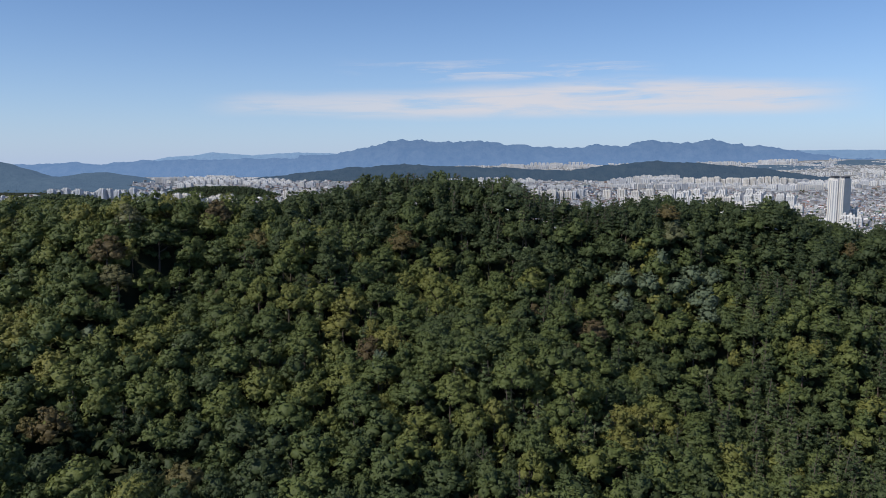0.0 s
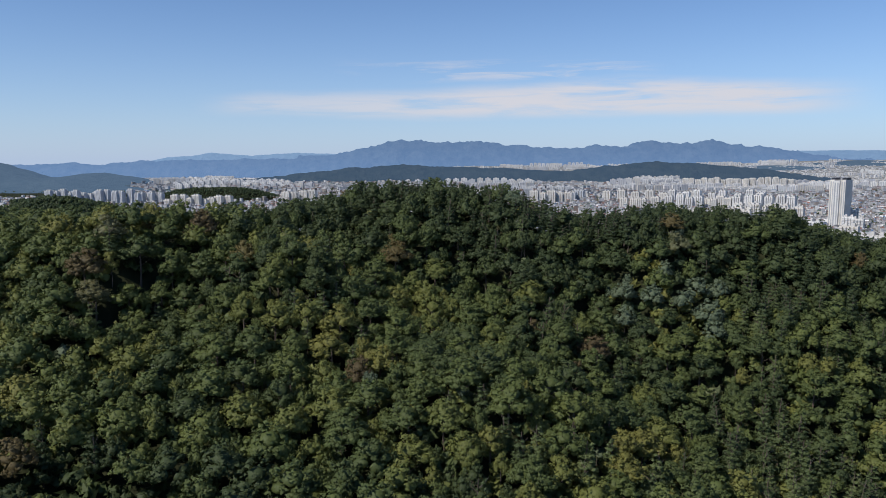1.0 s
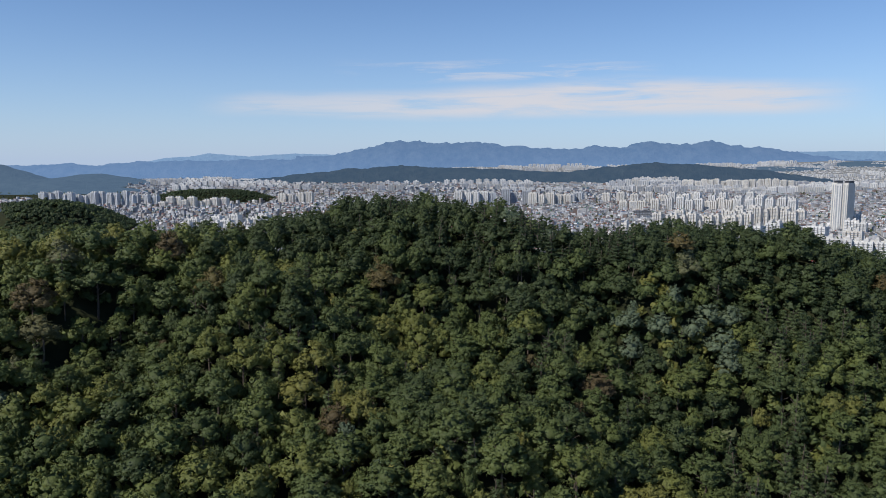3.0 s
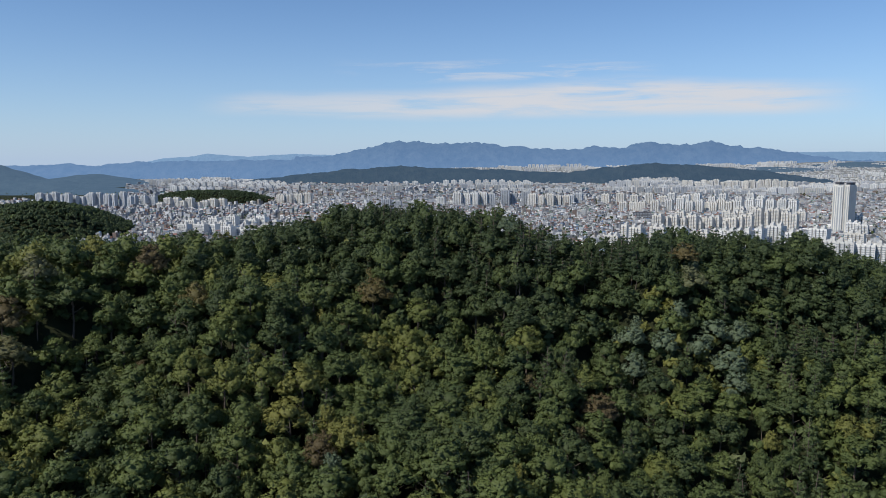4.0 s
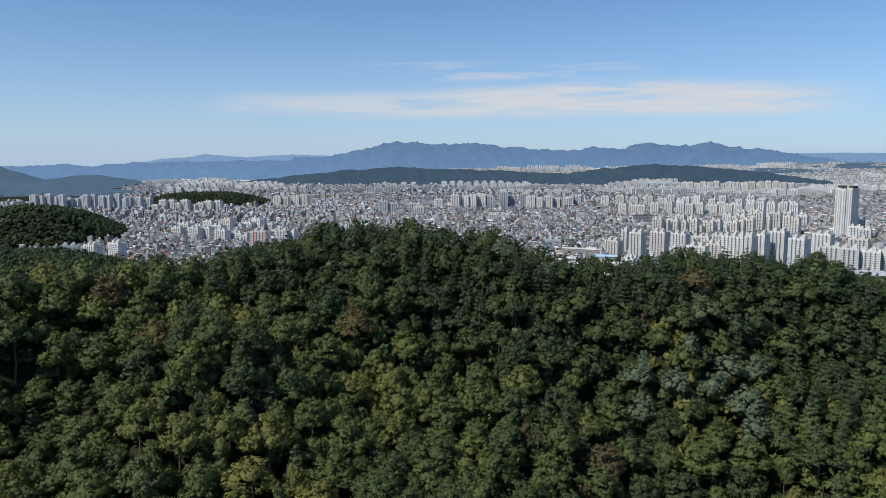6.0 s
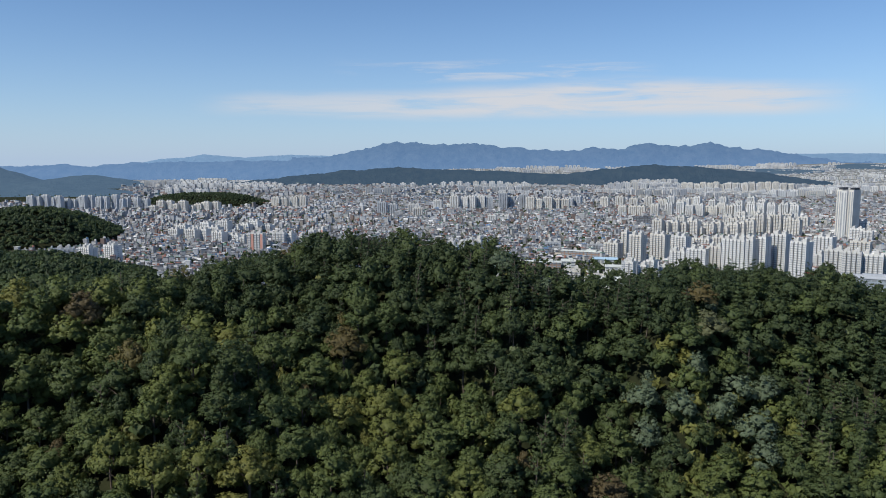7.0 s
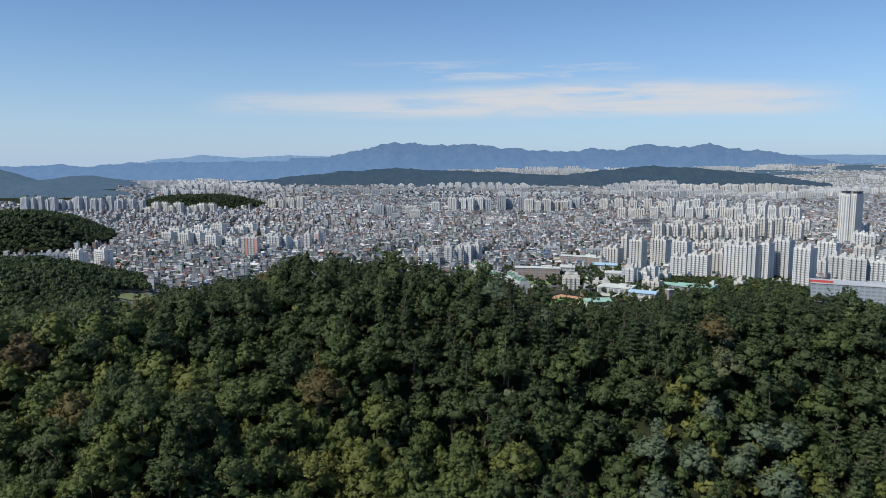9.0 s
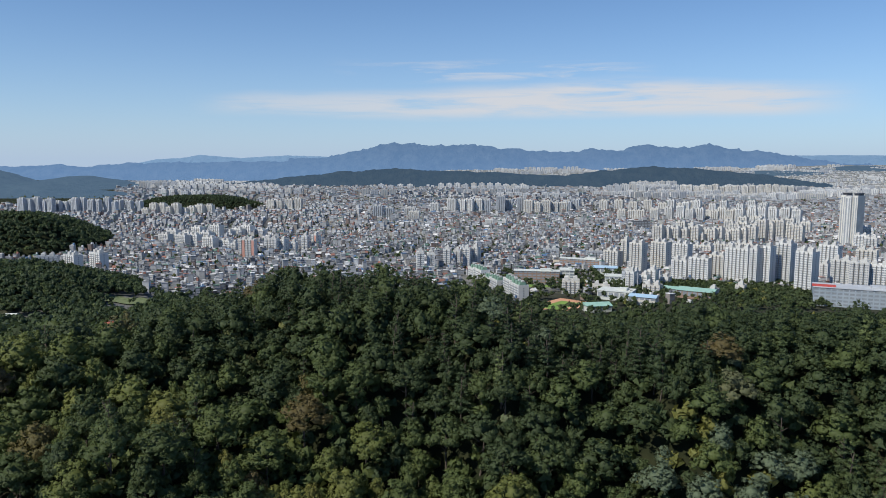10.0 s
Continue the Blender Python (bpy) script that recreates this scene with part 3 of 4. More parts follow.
def tints(x, y):
    patch = np.array([noise.noise(Vector((a * 0.03, b * 0.03, 9.0))) for a, b in zip(x, y)])
    # last term: dark conifers round the hollow, its deep shade painted into the tint
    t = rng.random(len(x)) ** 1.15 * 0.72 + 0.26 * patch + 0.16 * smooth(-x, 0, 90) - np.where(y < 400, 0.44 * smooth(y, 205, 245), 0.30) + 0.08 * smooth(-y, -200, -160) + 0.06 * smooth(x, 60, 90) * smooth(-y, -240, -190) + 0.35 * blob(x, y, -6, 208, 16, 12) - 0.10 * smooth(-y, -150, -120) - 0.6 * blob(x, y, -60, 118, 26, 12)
    odd = rng.random(len(x))
    t = np.where(odd < 0.022 + 0.02 * (x < -20), 0.93 + 0.07 * rng.random(len(x)), np.clip(t, 0.0, 0.82))
    silver = blob(x, y, 66, 213, 13, 12) + 0.7 * blob(x, y, -14, 150, 9, 7) + 0.8 * blob(x, y, 32, 248, 5, 5)
    t = np.where(rng.random(len(x)) < 0.85 * silver, 0.87 + 0.03 * rng.random(len(x)), t)
    return t


def plant_forest():
    x, y, pine, rad = scatter()
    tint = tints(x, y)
    z = land(x, y)
    scale = np.where(pine, rad / 1.85, rad / 3.0)
    tall = np.where(pine, 0.90 + 0.34 * rng.random(len(x)), 0.98 + 0.20 * rng.random(len(x))) * scale ** -0.55
    yaw = rng.random(len(x)) * 6.283
    # nearest stretch of the hillside as single trees
    order = np.argsort(np.abs(y - 180) * 1.0 + np.abs(x - 8) * 0.55)
    single = np.zeros(len(x), bool)
    for kind_mask in (pine, ~pine):
        idx = [i for i in order if kind_mask[i]][:300]
        single[idx] = True
    protos = {}
    for kind, mat, cat in (("oak", M_OAK_OB, "tree"), ("pine", M_PINE_OB, "pine tree")):
        lot = []
        for k in range(7):
            r = np.random.default_rng(100 + k + (50 if kind == "pine" else 0))
            cm = leafy_mesh(f"{kind}_crown", *crown(r, kind, 74 if kind == "oak" else 44, 1150, 0.19 if kind == "oak" else 0.20), mat)
            tm = mesh_from(f"{kind}_trunk", *trunk(r, 7.5 if kind == "oak" else 9.5, 0.19), [M_BARK], True)
            lot.append((tm, cm))
        protos[kind] = lot
        for i in np.where(single & (pine if kind == "pine" else ~pine))[0]:
            tm, cm = lot[i % 7]
            e = new("broadleaf_tree" if kind == "oak" else "pine_tree")
            e.matrix_world = Matrix.LocRotScale((x[i], y[i], z[i]), Euler((0, 0, yaw[i])), (scale[i], scale[i], scale[i] * tall[i]))
            hue = ("dark green", "mid green", "bright yellow-green", "pale silvery green", "rusty brown")[int(np.searchsorted([0.28, 0.62, 0.86, 0.93], tint[i]))]
            build = "broad" if scale[i] > 1.05 else "small" if scale[i] < 0.85 else "medium-sized"
            what = "broadleaf tree with a rounded crown" if kind == "oak" else "pine tree with a tapering crown"
            tagged(e, f"{build} {hue if kind == 'oak' else 'deep green'} {what} in forest", cat, "trees of the hillside forest")
            part_mesh("trunk", tm, e)
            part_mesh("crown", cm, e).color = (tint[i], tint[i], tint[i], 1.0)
    # the rest of the wood
    for kind, mat in (("oak", M_OAK_ST), ("pine", M_PINE_ST)):
        sel = ~single & (pine if kind == "pine" else ~pine)
        lots, tl, nl = [], [], []
        for k in range(6):
            r = np.random.default_rng(300 + k + (50 if kind == "pine" else 0))
            v, f, nv = crown(r, kind, 48 if kind == "oak" else 32, 520, 0.26 if kind == "oak" else 0.26)
            ids = np.where(sel)[0][k::6]
            if len(ids) == 0:
                continue
            c, s = np.cos(yaw[ids])[:, None], np.sin(yaw[ids])[:, None]
            sc = scale[ids][:, None]
            px = x[ids][:, None] + (v[None, :, 0] * c - v[None, :, 1] * s) * sc
            py = y[ids][:, None] + (v[None, :, 0] * s + v[None, :, 1] * c) * sc
            pz = z[ids][:, None] + v[None, :, 2] * sc * tall[ids][:, None]
            lots.append((np.stack([px, py, pz], -1).reshape(-1, 3), copies(f, len(v), len(ids))))
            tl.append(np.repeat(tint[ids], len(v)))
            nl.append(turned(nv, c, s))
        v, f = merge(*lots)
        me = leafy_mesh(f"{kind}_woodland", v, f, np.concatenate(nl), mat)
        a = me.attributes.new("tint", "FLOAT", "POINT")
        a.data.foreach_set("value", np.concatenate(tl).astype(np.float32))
        tagged(new("broadleaf_woodland" if kind == "oak" else "pine_woodland", me),
               "dense green broadleaf forest covering the hill" if kind == "oak" else "dense dark pine forest covering the hill", "forest", kind="stuff")


def far_wood(name, x, y, sink, label, size=2.0, clumps=5, count=40, height=1.0, darker=0.0, mat=None):
    """Woods a few hundred metres off: small rough crowns."""
    lots, tl, nl = [], [], []
    z = land(x, y)
    tint = np.maximum(tints(x, y) - darker, 0.0)
    sc = size * (0.75 + 0.5 * rng.random(len(x)))
    yaw = rng.random(len(x)) * 6.283
    for k in range(5):
        r = np.random.default_rng(500 + k)
        d = r.normal(size=(clumps, 3))
        d[:, 2] = np.abs(d[:, 2]) * 0.9 - 0.1
        d /= np.linalg.norm(d, axis=1)[:, None]
        c = d * 0.6 * r.uniform(0.6, 1.0, clumps)[:, None]
        e = r.normal(size=(count, 3))
        e[:, 2] = np.abs(e[:, 2]) * 0.9 - 0.12
        e /= np.linalg.norm(e, axis=1)[:, None]
        p = c[r.integers(0, clumps, count)] + e * r.uniform(0.30, 0.48, count)[:, None]
        out = e + 0.8 * p
        out /= np.linalg.norm(out, axis=1)[:, None]
        v, f, nv = sprays(r, p, out, 1.9 / math.sqrt(count), 0.55, 0.4)
        core = (c[:, None] + OCTA[0][None] * r.uniform(0.30, 0.42, clumps)[:, None, None]).reshape(-1, 3)
        v, f = merge((core, copies(OCTA[1], 6, clumps)), (v, f))
        nv = np.concatenate([0.8 * np.tile(OCTA[0], (clumps, 1)) + np.array([0, 0, 0.25]), nv])
        nv /= np.linalg.norm(nv, axis=1)[:, None]
        ids = np.arange(len(x))[k::5]
        if len(ids) == 0:
            continue
        c, s = np.cos(yaw[ids])[:, None], np.sin(yaw[ids])[:, None]
        q = sc[ids][:, None]
        vx = x[ids][:, None] + (v[None, :, 0] * c - v[None, :, 1] * s) * q
        vy = y[ids][:, None] + (v[None, :, 0] * s + v[None, :, 1] * c) * q
        vz = z[ids][:, None] + sink + (v[None, :, 2] + 1.0) * q * height
        lots.append((np.stack([vx, vy, vz], -1).reshape(-1, 3), copies(f, len(v), len(ids))))
        tl.append(np.repeat(tint[ids], len(v)))
        nl.append(turned(nv, c, s))
    v, f = merge(*lots)
    me = leafy_mesh(name, v, f, np.concatenate(nl), mat or M_OAK_ST)
    a = me.attributes.new("tint", "FLOAT", "POINT")
    a.data.foreach_set("value", np.concatenate(tl).astype(np.float32))
    tagged(new(name, me), label, "forest", kind="stuff")


plant_forest()


def side_woods():
    gx, gy = np.meshgrid(np.arange(-860, -60, 6.0), np.arange(215, 1400, 6.0))
    x = (gx + rng.uniform(-2, 2, gx.shape)).ravel()
    y = (gy + rng.uniform(-2, 2, gy.shape)).ravel()
    h = land(x, y)
    yc = np.interp(x, CREST_X, CREST_Y)
    keep = ((h > 9) | ((h > 0.8) & (x < -250) & (y < 930)) | ((x < -60) & (y < 784 - 0.72 * (x + 220)))) & (np.abs(x - 12) < 0.62 * (y - 87) + 15) & (y > yc + np.where(x < -45, 34, 22))
    meadow = 1.6 * blob(x, y, -290, 800, 24, 15) + 1.4 * blob(x, y, -278, 768, 20, 26) + 1.2 * blob(x, y, -257, 668, 8, 18) + blob(x, y, -262, 690, 10, 8) + 1.3 * blob(x, y, -342, 706, 26, 12) + 0.8 * blob(x, y, -495, 1062, 50, 20) + 0.5 * blob(x, y, -520, 1120, 40, 18)
    keep &= rng.random(len(x)) > 1.6 * meadow
    keep &= ~((np.abs(x + 434) < 46) & (np.abs(y - 982) < 34))
    x, y = x[keep], y[keep]
    near = y < 430
    far_wood("valley_woodland", x[near], y[near], 1.5, "dark green mixed forest behind the crest", 4.4, 10, 150, 1.1, 0.2, M_OAK_ST)
    far_wood("valley_woodland", x[~near], y[~near], 1.5, "dark green mixed forest over a lower hill", 4.8, 6, 26, 1.1, 0.30, M_PINE_ST)


side_woods()


def understory():
    """Shrubs that close the gaps between the stems of the near wood."""
    gx, gy = np.meshgrid(np.arange(-200, 205, 3.7), np.arange(100, 290, 3.7))
    x = (gx + rng.uniform(-1.6, 1.6, gx.shape)).ravel()
    y = (gy + rng.uniform(-1.6, 1.6, gy.shape)).ravel()
    keep = (np.abs(x - 4) < 0.60 * y + 18) & (y < np.interp(x, CREST_X, CREST_Y) + 16)
    far_wood("understorey", x[keep], y[keep], -0.2, "low dark green shrubs under the forest trees", 2.6, 5, 42, 1.05, 0.1, M_OAK_ST)


understory()

# ------------------------------------------------------------------ apartment buildings
M_FARGLASS = plain_material("balcony_glazing", (0.26, 0.28, 0.30), (0.36, 0.38, 0.40), 0.1, 0.3)
M_GREENCAP = plain_material("green_roof_paint", (0.16, 0.27, 0.20), (0.22, 0.34, 0.26), 0.2, 0.7)
TAKEN = []  # centre and radius of every placed building, so that houses keep clear
FLOOR = 2.5
PROTOS = {}


def prism(name, outline, z0, z1, mat):
    """A plan outline drawn up from z0 to z1, closed on top."""
    bm = bmesh.new()
    lo, hi = [bm.verts.new((x, y, z0)) for x, y in outline], [bm.verts.new((x, y, z1)) for x, y in outline]
    n = len(outline)
    for i in range(n):
        bm.faces.new((lo[i], lo[(i + 1) % n], hi[(i + 1) % n], hi[i]))
    bm.faces.new(hi)
    bmesh.ops.recalc_face_normals(bm, faces=bm.faces)
    me = bpy.data.meshes.new(name)
    bm.to_mesh(me)
    bm.free()
    me.materials.append(mat)
    return me


def slab_outline(bays, bay, depth):
    """Plan of a slab whose long sides step back in narrow slots between the bays."""
    length, slot, back = bays * bay, 1.3, 2.6
    front = [(-length / 2, -depth / 2)]
    for k in range(1, bays):
        x = -length / 2 + k * bay
        front += [(x - slot / 2, -depth / 2), (x - slot / 2, -depth / 2 + back), (x + slot / 2, -depth / 2 + back), (x + slot / 2, -depth / 2)]
    front.append((length / 2, -depth / 2))
    return front + [(-x, -y) for x, y in front]


def ring(name, w, d, t, h, mat):
    """A low wall round a flat roof."""
    v = []
    for z in (0, h):
        for k in (0, t):
            v += [(-w / 2 + k, -d / 2 + k, z), (w / 2 - k, -d / 2 + k, z), (w / 2 - k, d / 2 - k, z), (-w / 2 + k, d / 2 - k, z)]
    f = []
    for i in range(4):
        j = (i + 1) % 4
        f += [(i, j, 8 + j, 8 + i), (4 + j, 4 + i, 12 + i, 12 + j), (8 + i, 8 + j, 12 + j, 12 + i)]
    return mesh_from(name, np.array(v), np.array(f), [mat])


def apartment(bays, floors, depth, wall, accent, cap):
    """A slab of flats: wall with fins between the bays, a column of windows per bay and side, stair heads and a parapet on top."""
    bays, floors = round(bays * 1.2), round(floors * 1.08)
    key = (bays, floors, depth, wall.name, accent, cap.name)
    if key in PROTOS:
        return PROTOS[key]
    bay, h = 4.6, floors * FLOOR + 1.2
    length = bays * bay
    body = prism("apartment_wall", slab_outline(bays, bay, depth), -4, h, wall)
    rim = ring("parapet", length, depth, 0.35, 1.1, wall)
    n = np.arange(floors)
    col = mesh_from("apartment_windows", *merge(boxes(np.full(floors, -0.95), 0, n * FLOOR + 0.8, 1.5, 0.16, 1.15, 0),
                                                boxes(np.full(floors, 0.95), 0, n * FLOOR + 0.8, 1.35, 0.16, 1.15, 0)), [M_GLASS])
    head = mesh_from("stair_head", *boxes(0, 0, 0, 4.6, min(6.0, depth - 3), 3.8, 0), [cap])
    tank = mesh_from("water_tank", *boxes(0.6, 0.4, 3.8, 2.6, 2.6, 1.5, 0), [M_ROOFBOX])
    end = mesh_from("end_windows", *boxes(np.zeros(floors), 0, n * FLOOR + 0.9, 0.14, 1.3, 1.2, 0), [M_GLASS])
    band = mesh_from("colour_band", *boxes(0, 0, 0, bay - 1.0, 0.3, h - 0.3, 0), [M_ACCENT])
    PROTOS[key] = (body, rim, col, head, tank, end, band, bays, bay, length, h, depth)
    return PROTOS[key]


def place_apartment(x, y, angle, bays, floors, wall, depth=12.0, accent=False, label="", detail=2, cap=M_ROOFBOX):
    body, rim, col, head, tank, end, band, bays, bay, length, h, depth = apartment(bays, floors, depth, wall, accent, cap)
    e = new("apartment_building")
    e.matrix_world = pose(x, y, float(land(x, y)), 0, 0, angle)
    names = {M_WHITE: "white", M_CREAM: "cream", M_GREY: "grey"}
    tagged(e, label or f"{names[wall]} concrete apartment slab with rows of dark windows", "apartment building", "apartment blocks of the city")
    part_mesh("wall", body, e)
    part_mesh("parapet", rim, e).matrix_local = pose(0, 0, h)
    a = math.radians(angle)
    toward_eye = 1 if (-math.sin(a)) * (12 - x) + math.cos(a) * (87 - y) > 0 else -1
    for s in (toward_eye,):
        for k in range(bays):
            w = tagged(part_mesh("window_column", col, e), kind="stuff")
            w.matrix_local = pose((k + 0.5 - bays / 2) * bay, s * (depth / 2 + 0.03), 0)
    for k in range(max(1, bays // 2)):
        r = part_mesh("stair_head", head, e)
        r.matrix_local = pose((2 * k + 1 - max(1, bays // 2)) * bay, 0, h)
        if detail > 1:
            part_mesh("water_tank", tank, r)
    if detail > 1:
        for s in (-1, 1):
            tagged(part_mesh("end_window_column", end, e), kind="stuff").matrix_local = pose(s * (length / 2 + 0.03), 0, 0)
    if accent:
        for k in range(1, bays, 3):
            part_mesh("colour_band", band, e, "coral red painted band").matrix_local = pose((k + 0.5 - bays / 2) * bay, toward_eye * (depth / 2 - 0.02), 0)
    TAKEN.append((x, y, length / 2 + 4))
    return e


def row(x0, y0, x1, y1, n, angle, bays, floors, wall, **more):
    r = random.Random(int(x0 * 7 + y0))
    for k in range(n):
        u = k / max(1, n - 1)
        place_apartment(x0 + (x1 - x0) * u + r.uniform(-3, 3), y0 + (y1 - y0) * u + r.uniform(-4, 4), angle + r.uniform(-2, 2), bays, floors + r.choice((-2, -1, 0, 0, 1, 2)), wall, **more)


# front quarter below the hill
place_apartment(241, 1038, -50, 4, 8, M_CREAM)
place_apartment(263, 1056, -50, 2, 13, M_CREAM)
place_apartment(262, 995, -50, 3, 14, M_CREAM)
place_apartment(301, 1030, -52, 4, 13, M_CREAM)
place_apartment(337, 1055, -52, 4, 11, M_WHITE)
place_apartment(301, 952, -40, 3, 8, M_WHITE)
place_apartment(317, 932, -40, 4, 10, M_WHITE)
place_apartment(348, 957, -48, 3, 10, M_CREAM)
place_apartment(358, 923, -50, 5, 15, M_WHITE)
place_apartment(367, 898, -54, 2, 16, M_WHITE)
place_apartment(382, 899, -54, 2, 17, M_WHITE)
place_apartment(404, 907, -54, 3, 18, M_WHITE)
place_apartment(401, 852, -56, 3, 17, M_WHITE, depth=14.0)
place_apartment(492, 977, -52, 4, 14, M_WHITE)
place_apartment(458, 921, -50, 2, 8, M_WHITE)
place_apartment(444, 864, -38, 3, 13, M_WHITE)
place_apartment(454, 847, -36, 3, 13, M_WHITE)
place_apartment(473, 844, -34, 4, 12, M_WHITE)
place_apartment(494, 841, -34, 4, 12, M_WHITE)
place_apartment(414, 1190, -42, 5, 5, M_CREAM)
place_apartment(451, 1205, -42, 5, 5, M_CREAM)
place_apartment(489, 1219, -42, 5, 5, M_CREAM)
place_apartment(687, 1250, -40, 3, 8, M_WHITE)
place_apartment(695, 1236, -40, 3, 7, M_WHITE)
place_apartment(518, 1084, -48, 4, 7, M_WHITE)
row(500, 1010, 640, 950, 4, -40, 4, 9, M_CREAM)
# combed rows behind, the middle of the city and the quarter beyond the valley
row(393, 1348, 549, 1336, 12, -46, 3, 8, M_CREAM, detail=1)
row(455, 1465, 597, 1449, 10, -46, 3, 7, M_CREAM, detail=1)
row(534, 1371, 628, 1338, 8, -48, 3, 13, M_CREAM, detail=1)
row(686, 1718, 788, 1667, 6, -48, 3, 13, M_WHITE, detail=1)
row(637, 1792, 698, 1763, 5, -40, 3, 11, M_CREAM, detail=1)
row(804, 1936, 887, 1886, 5, -40, 3, 10, M_WHITE, detail=1)
row(555, 1804, 618, 1775, 4, -40, 3, 11, M_WHITE, detail=1)
row(442, 1799, 506, 1770, 4, -30, 3, 9, M_CREAM, detail=1)
row(993, 3023, 1167, 2948, 9, -40, 4, 16, M_CREAM, detail=1)
row(1216, 3041, 1396, 2966, 8, -40, 4, 16, M_CREAM, detail=1)
row(3, 2031, 36, 2033, 2, -20, 4, 8, M_WHITE, detail=1)
row(50, 2013, 119, 2017, 4, -22, 4, 14, M_WHITE, detail=1)
row(139, 2018, 177, 2020, 2, -10, 4, 15, M_GREY, detail=1)
row(201, 2042, 234, 2044, 2, -10, 4, 15, M_GREY, detail=1)
row(249, 2004, 338, 2008, 5, -22, 4, 11, M_CREAM, detail=1)
row(376, 2139, 400, 2140, 2, -30, 4, 11, M_GREY, detail=1)
row(124, 1666, 153, 1668, 2, -15, 3, 7, M_WHITE, detail=1)
row(-439, 1305, -427, 1322, 2, -30, 4, 7, M_WHITE, detail=1)
row(-390, 1243, -356, 1260, 3, -30, 4, 8, M_WHITE, detail=1)
row(-332, 1209, -310, 1209, 2, -30, 4, 5, M_WHITE, detail=1)
row(-425, 1366, -309, 1417, 8, -32, 4, 6, M_WHITE, detail=1)
row(-710, 1915, -556, 1923, 9, -25, 4, 8, M_CREAM, detail=1)
row(-440, 2093, -367, 2097, 4, -20, 4, 11, M_CREAM, detail=1)
# grey paint on these far-left rows puts cloud shadow into the wall colour
row(-1026, 1937, -957, 1940, 5, -24, 4, 14, M_GREY, detail=1)
row(-946, 1960, -887, 1963, 5, -24, 3, 12, M_GREY, detail=1)
row(-857, 1945, -799, 1948, 4, -24, 3, 13, M_GREY, detail=1)
row(-805, 1988, -754, 1990, 3, -24, 3, 10, M_GREY, detail=1)
row(-128, 1837, -104, 1839, 2, -10, 4, 9, M_GREY, detail=1)
row(600, 1560, 720, 1500, 6, -44, 3, 9, M_CREAM, detail=1)
row(640, 2050, 850, 1960, 8, -44, 3, 12, M_WHITE, detail=1)
row(470, 2100, 700, 2070, 7, -35, 4, 11, M_CREAM, detail=1)
# single blocks
place_apartment(-9, 1000, 5, 2, 9, M_WHITE)
place_apartment(4, 1005, 5, 2, 8, M_WHITE)
place_apartment(25, 1030, -10, 2, 9, M_WHITE)
place_apartment(38, 1035, -10, 2, 8, M_WHITE)
place_apartment(51, 1041, -15, 2, 9, M_WHITE)
place_apartment(63, 1051, -25, 2, 9, M_WHITE)
place_apartment(-258, 1134, -8, 4, 9, M_WHITE, accent=True, label="white and coral red apartment slab")
place_apartment(-234, 1178, -10, 3, 8, M_WHITE)
place_apartment(-217, 1184, -30, 2, 7, M_WHITE)
place_apartment(-204, 1192, -10, 2, 6, M_WHITE)
place_apartment(-190, 1212, -8, 2, 8, M_WHITE)
place_apartment(-176, 1228, -30, 2, 8, M_WHITE, accent=True, label="white and coral red apartment slab")
place_apartment(-293, 1195, -20, 2, 5, M_WHITE)
place_apartment(-55, 1882, -5, 5, 8, M_WHITE)
place_apartment(-40, 1753, -10, 4, 8, M_CREAM)
row(180, 1160, 240, 1155, 2, -5, 4, 4, M_GREY)
row(57, 965, 96, 820, 6, -76, 5, 4, M_WHITE, depth=11.0, cap=M_GREENCAP, label="white stepped apartment block with green roof boxes")
row(222, 872, 268, 896, 4, -34, 2, 5, M_WHITE)
place_apartment(238, 848, -34, 3, 4, M_CREAM)
row(232, 905, 258, 918, 2, -30, 3, 4, M_GREY)
row(300, 838, 330, 846, 2, -34, 2, 4, M_CREAM)
row(152, 860, 190, 872, 2, -10, 3, 4, M_CREAM)
# slabs at the foot of the wooded hill beyond the valley
place_apartment(-452, 962, 14, 4, 8, M_GREY)
place_apartment(-430, 978, -35, 4, 8, M_WHITE)
place_apartment(-410, 1002, -35, 4, 8, M_WHITE)


def tower(x, y, angle):
    """A tall residential tower of four vertical shafts with dark caps."""
    e = new("residential_tower")
    e.matrix_world = pose(x, y, 0, 0, 0, angle)
    tagged(e, "tall pale residential tower with dark roof caps", "tower")
    H = 86.0
    for k, (dx, dy, w, d, h) in enumerate(((-9.5, -2, 8.5, 20, H), (0, -4, 10.5, 22, H - 1.5), (9.5, -1, 8.5, 20, H), (0, 5, 26, 13, H - 5))):
        lots = [boxes(dx, dy, -2, w, d, h + 2, 0)]
        for s in (-1, 1):
            lots.append(boxes(dx + s * (w / 2 - 0.5), dy - d / 2 - 0.3, -2, 1.0, 0.6, h + 2, 0))
        part_mesh("shaft", mesh_from("tower_shaft", *merge(*lots), [M_WHITE if k % 2 else M_CREAM]), e)
        for q in (-0.22, 0.22):
            part_mesh("window_strip", mesh_from("tower_windows", *boxes(dx + q * w, dy - d / 2 - 0.05, 3, w * 0.22, 0.2, h - 6, 0), [M_FARGLASS]), e)
    for dx in (-9.5, 9.5):
        part_mesh("roof_cap", mesh_from("tower_cap", *merge(boxes(dx, -1, H, 7, 15, 3.2, 0), boxes(dx, -1, H + 3.2, 9, 18, 0.6, 0)), [M_DARKCAP]), e, "dark roof cap")
    TAKEN.append((x, y, 28))
    return e


tower(690, 1285, -58)
row(722, 1300, 722, 1300, 1, -25, 3, 9, M_WHITE)

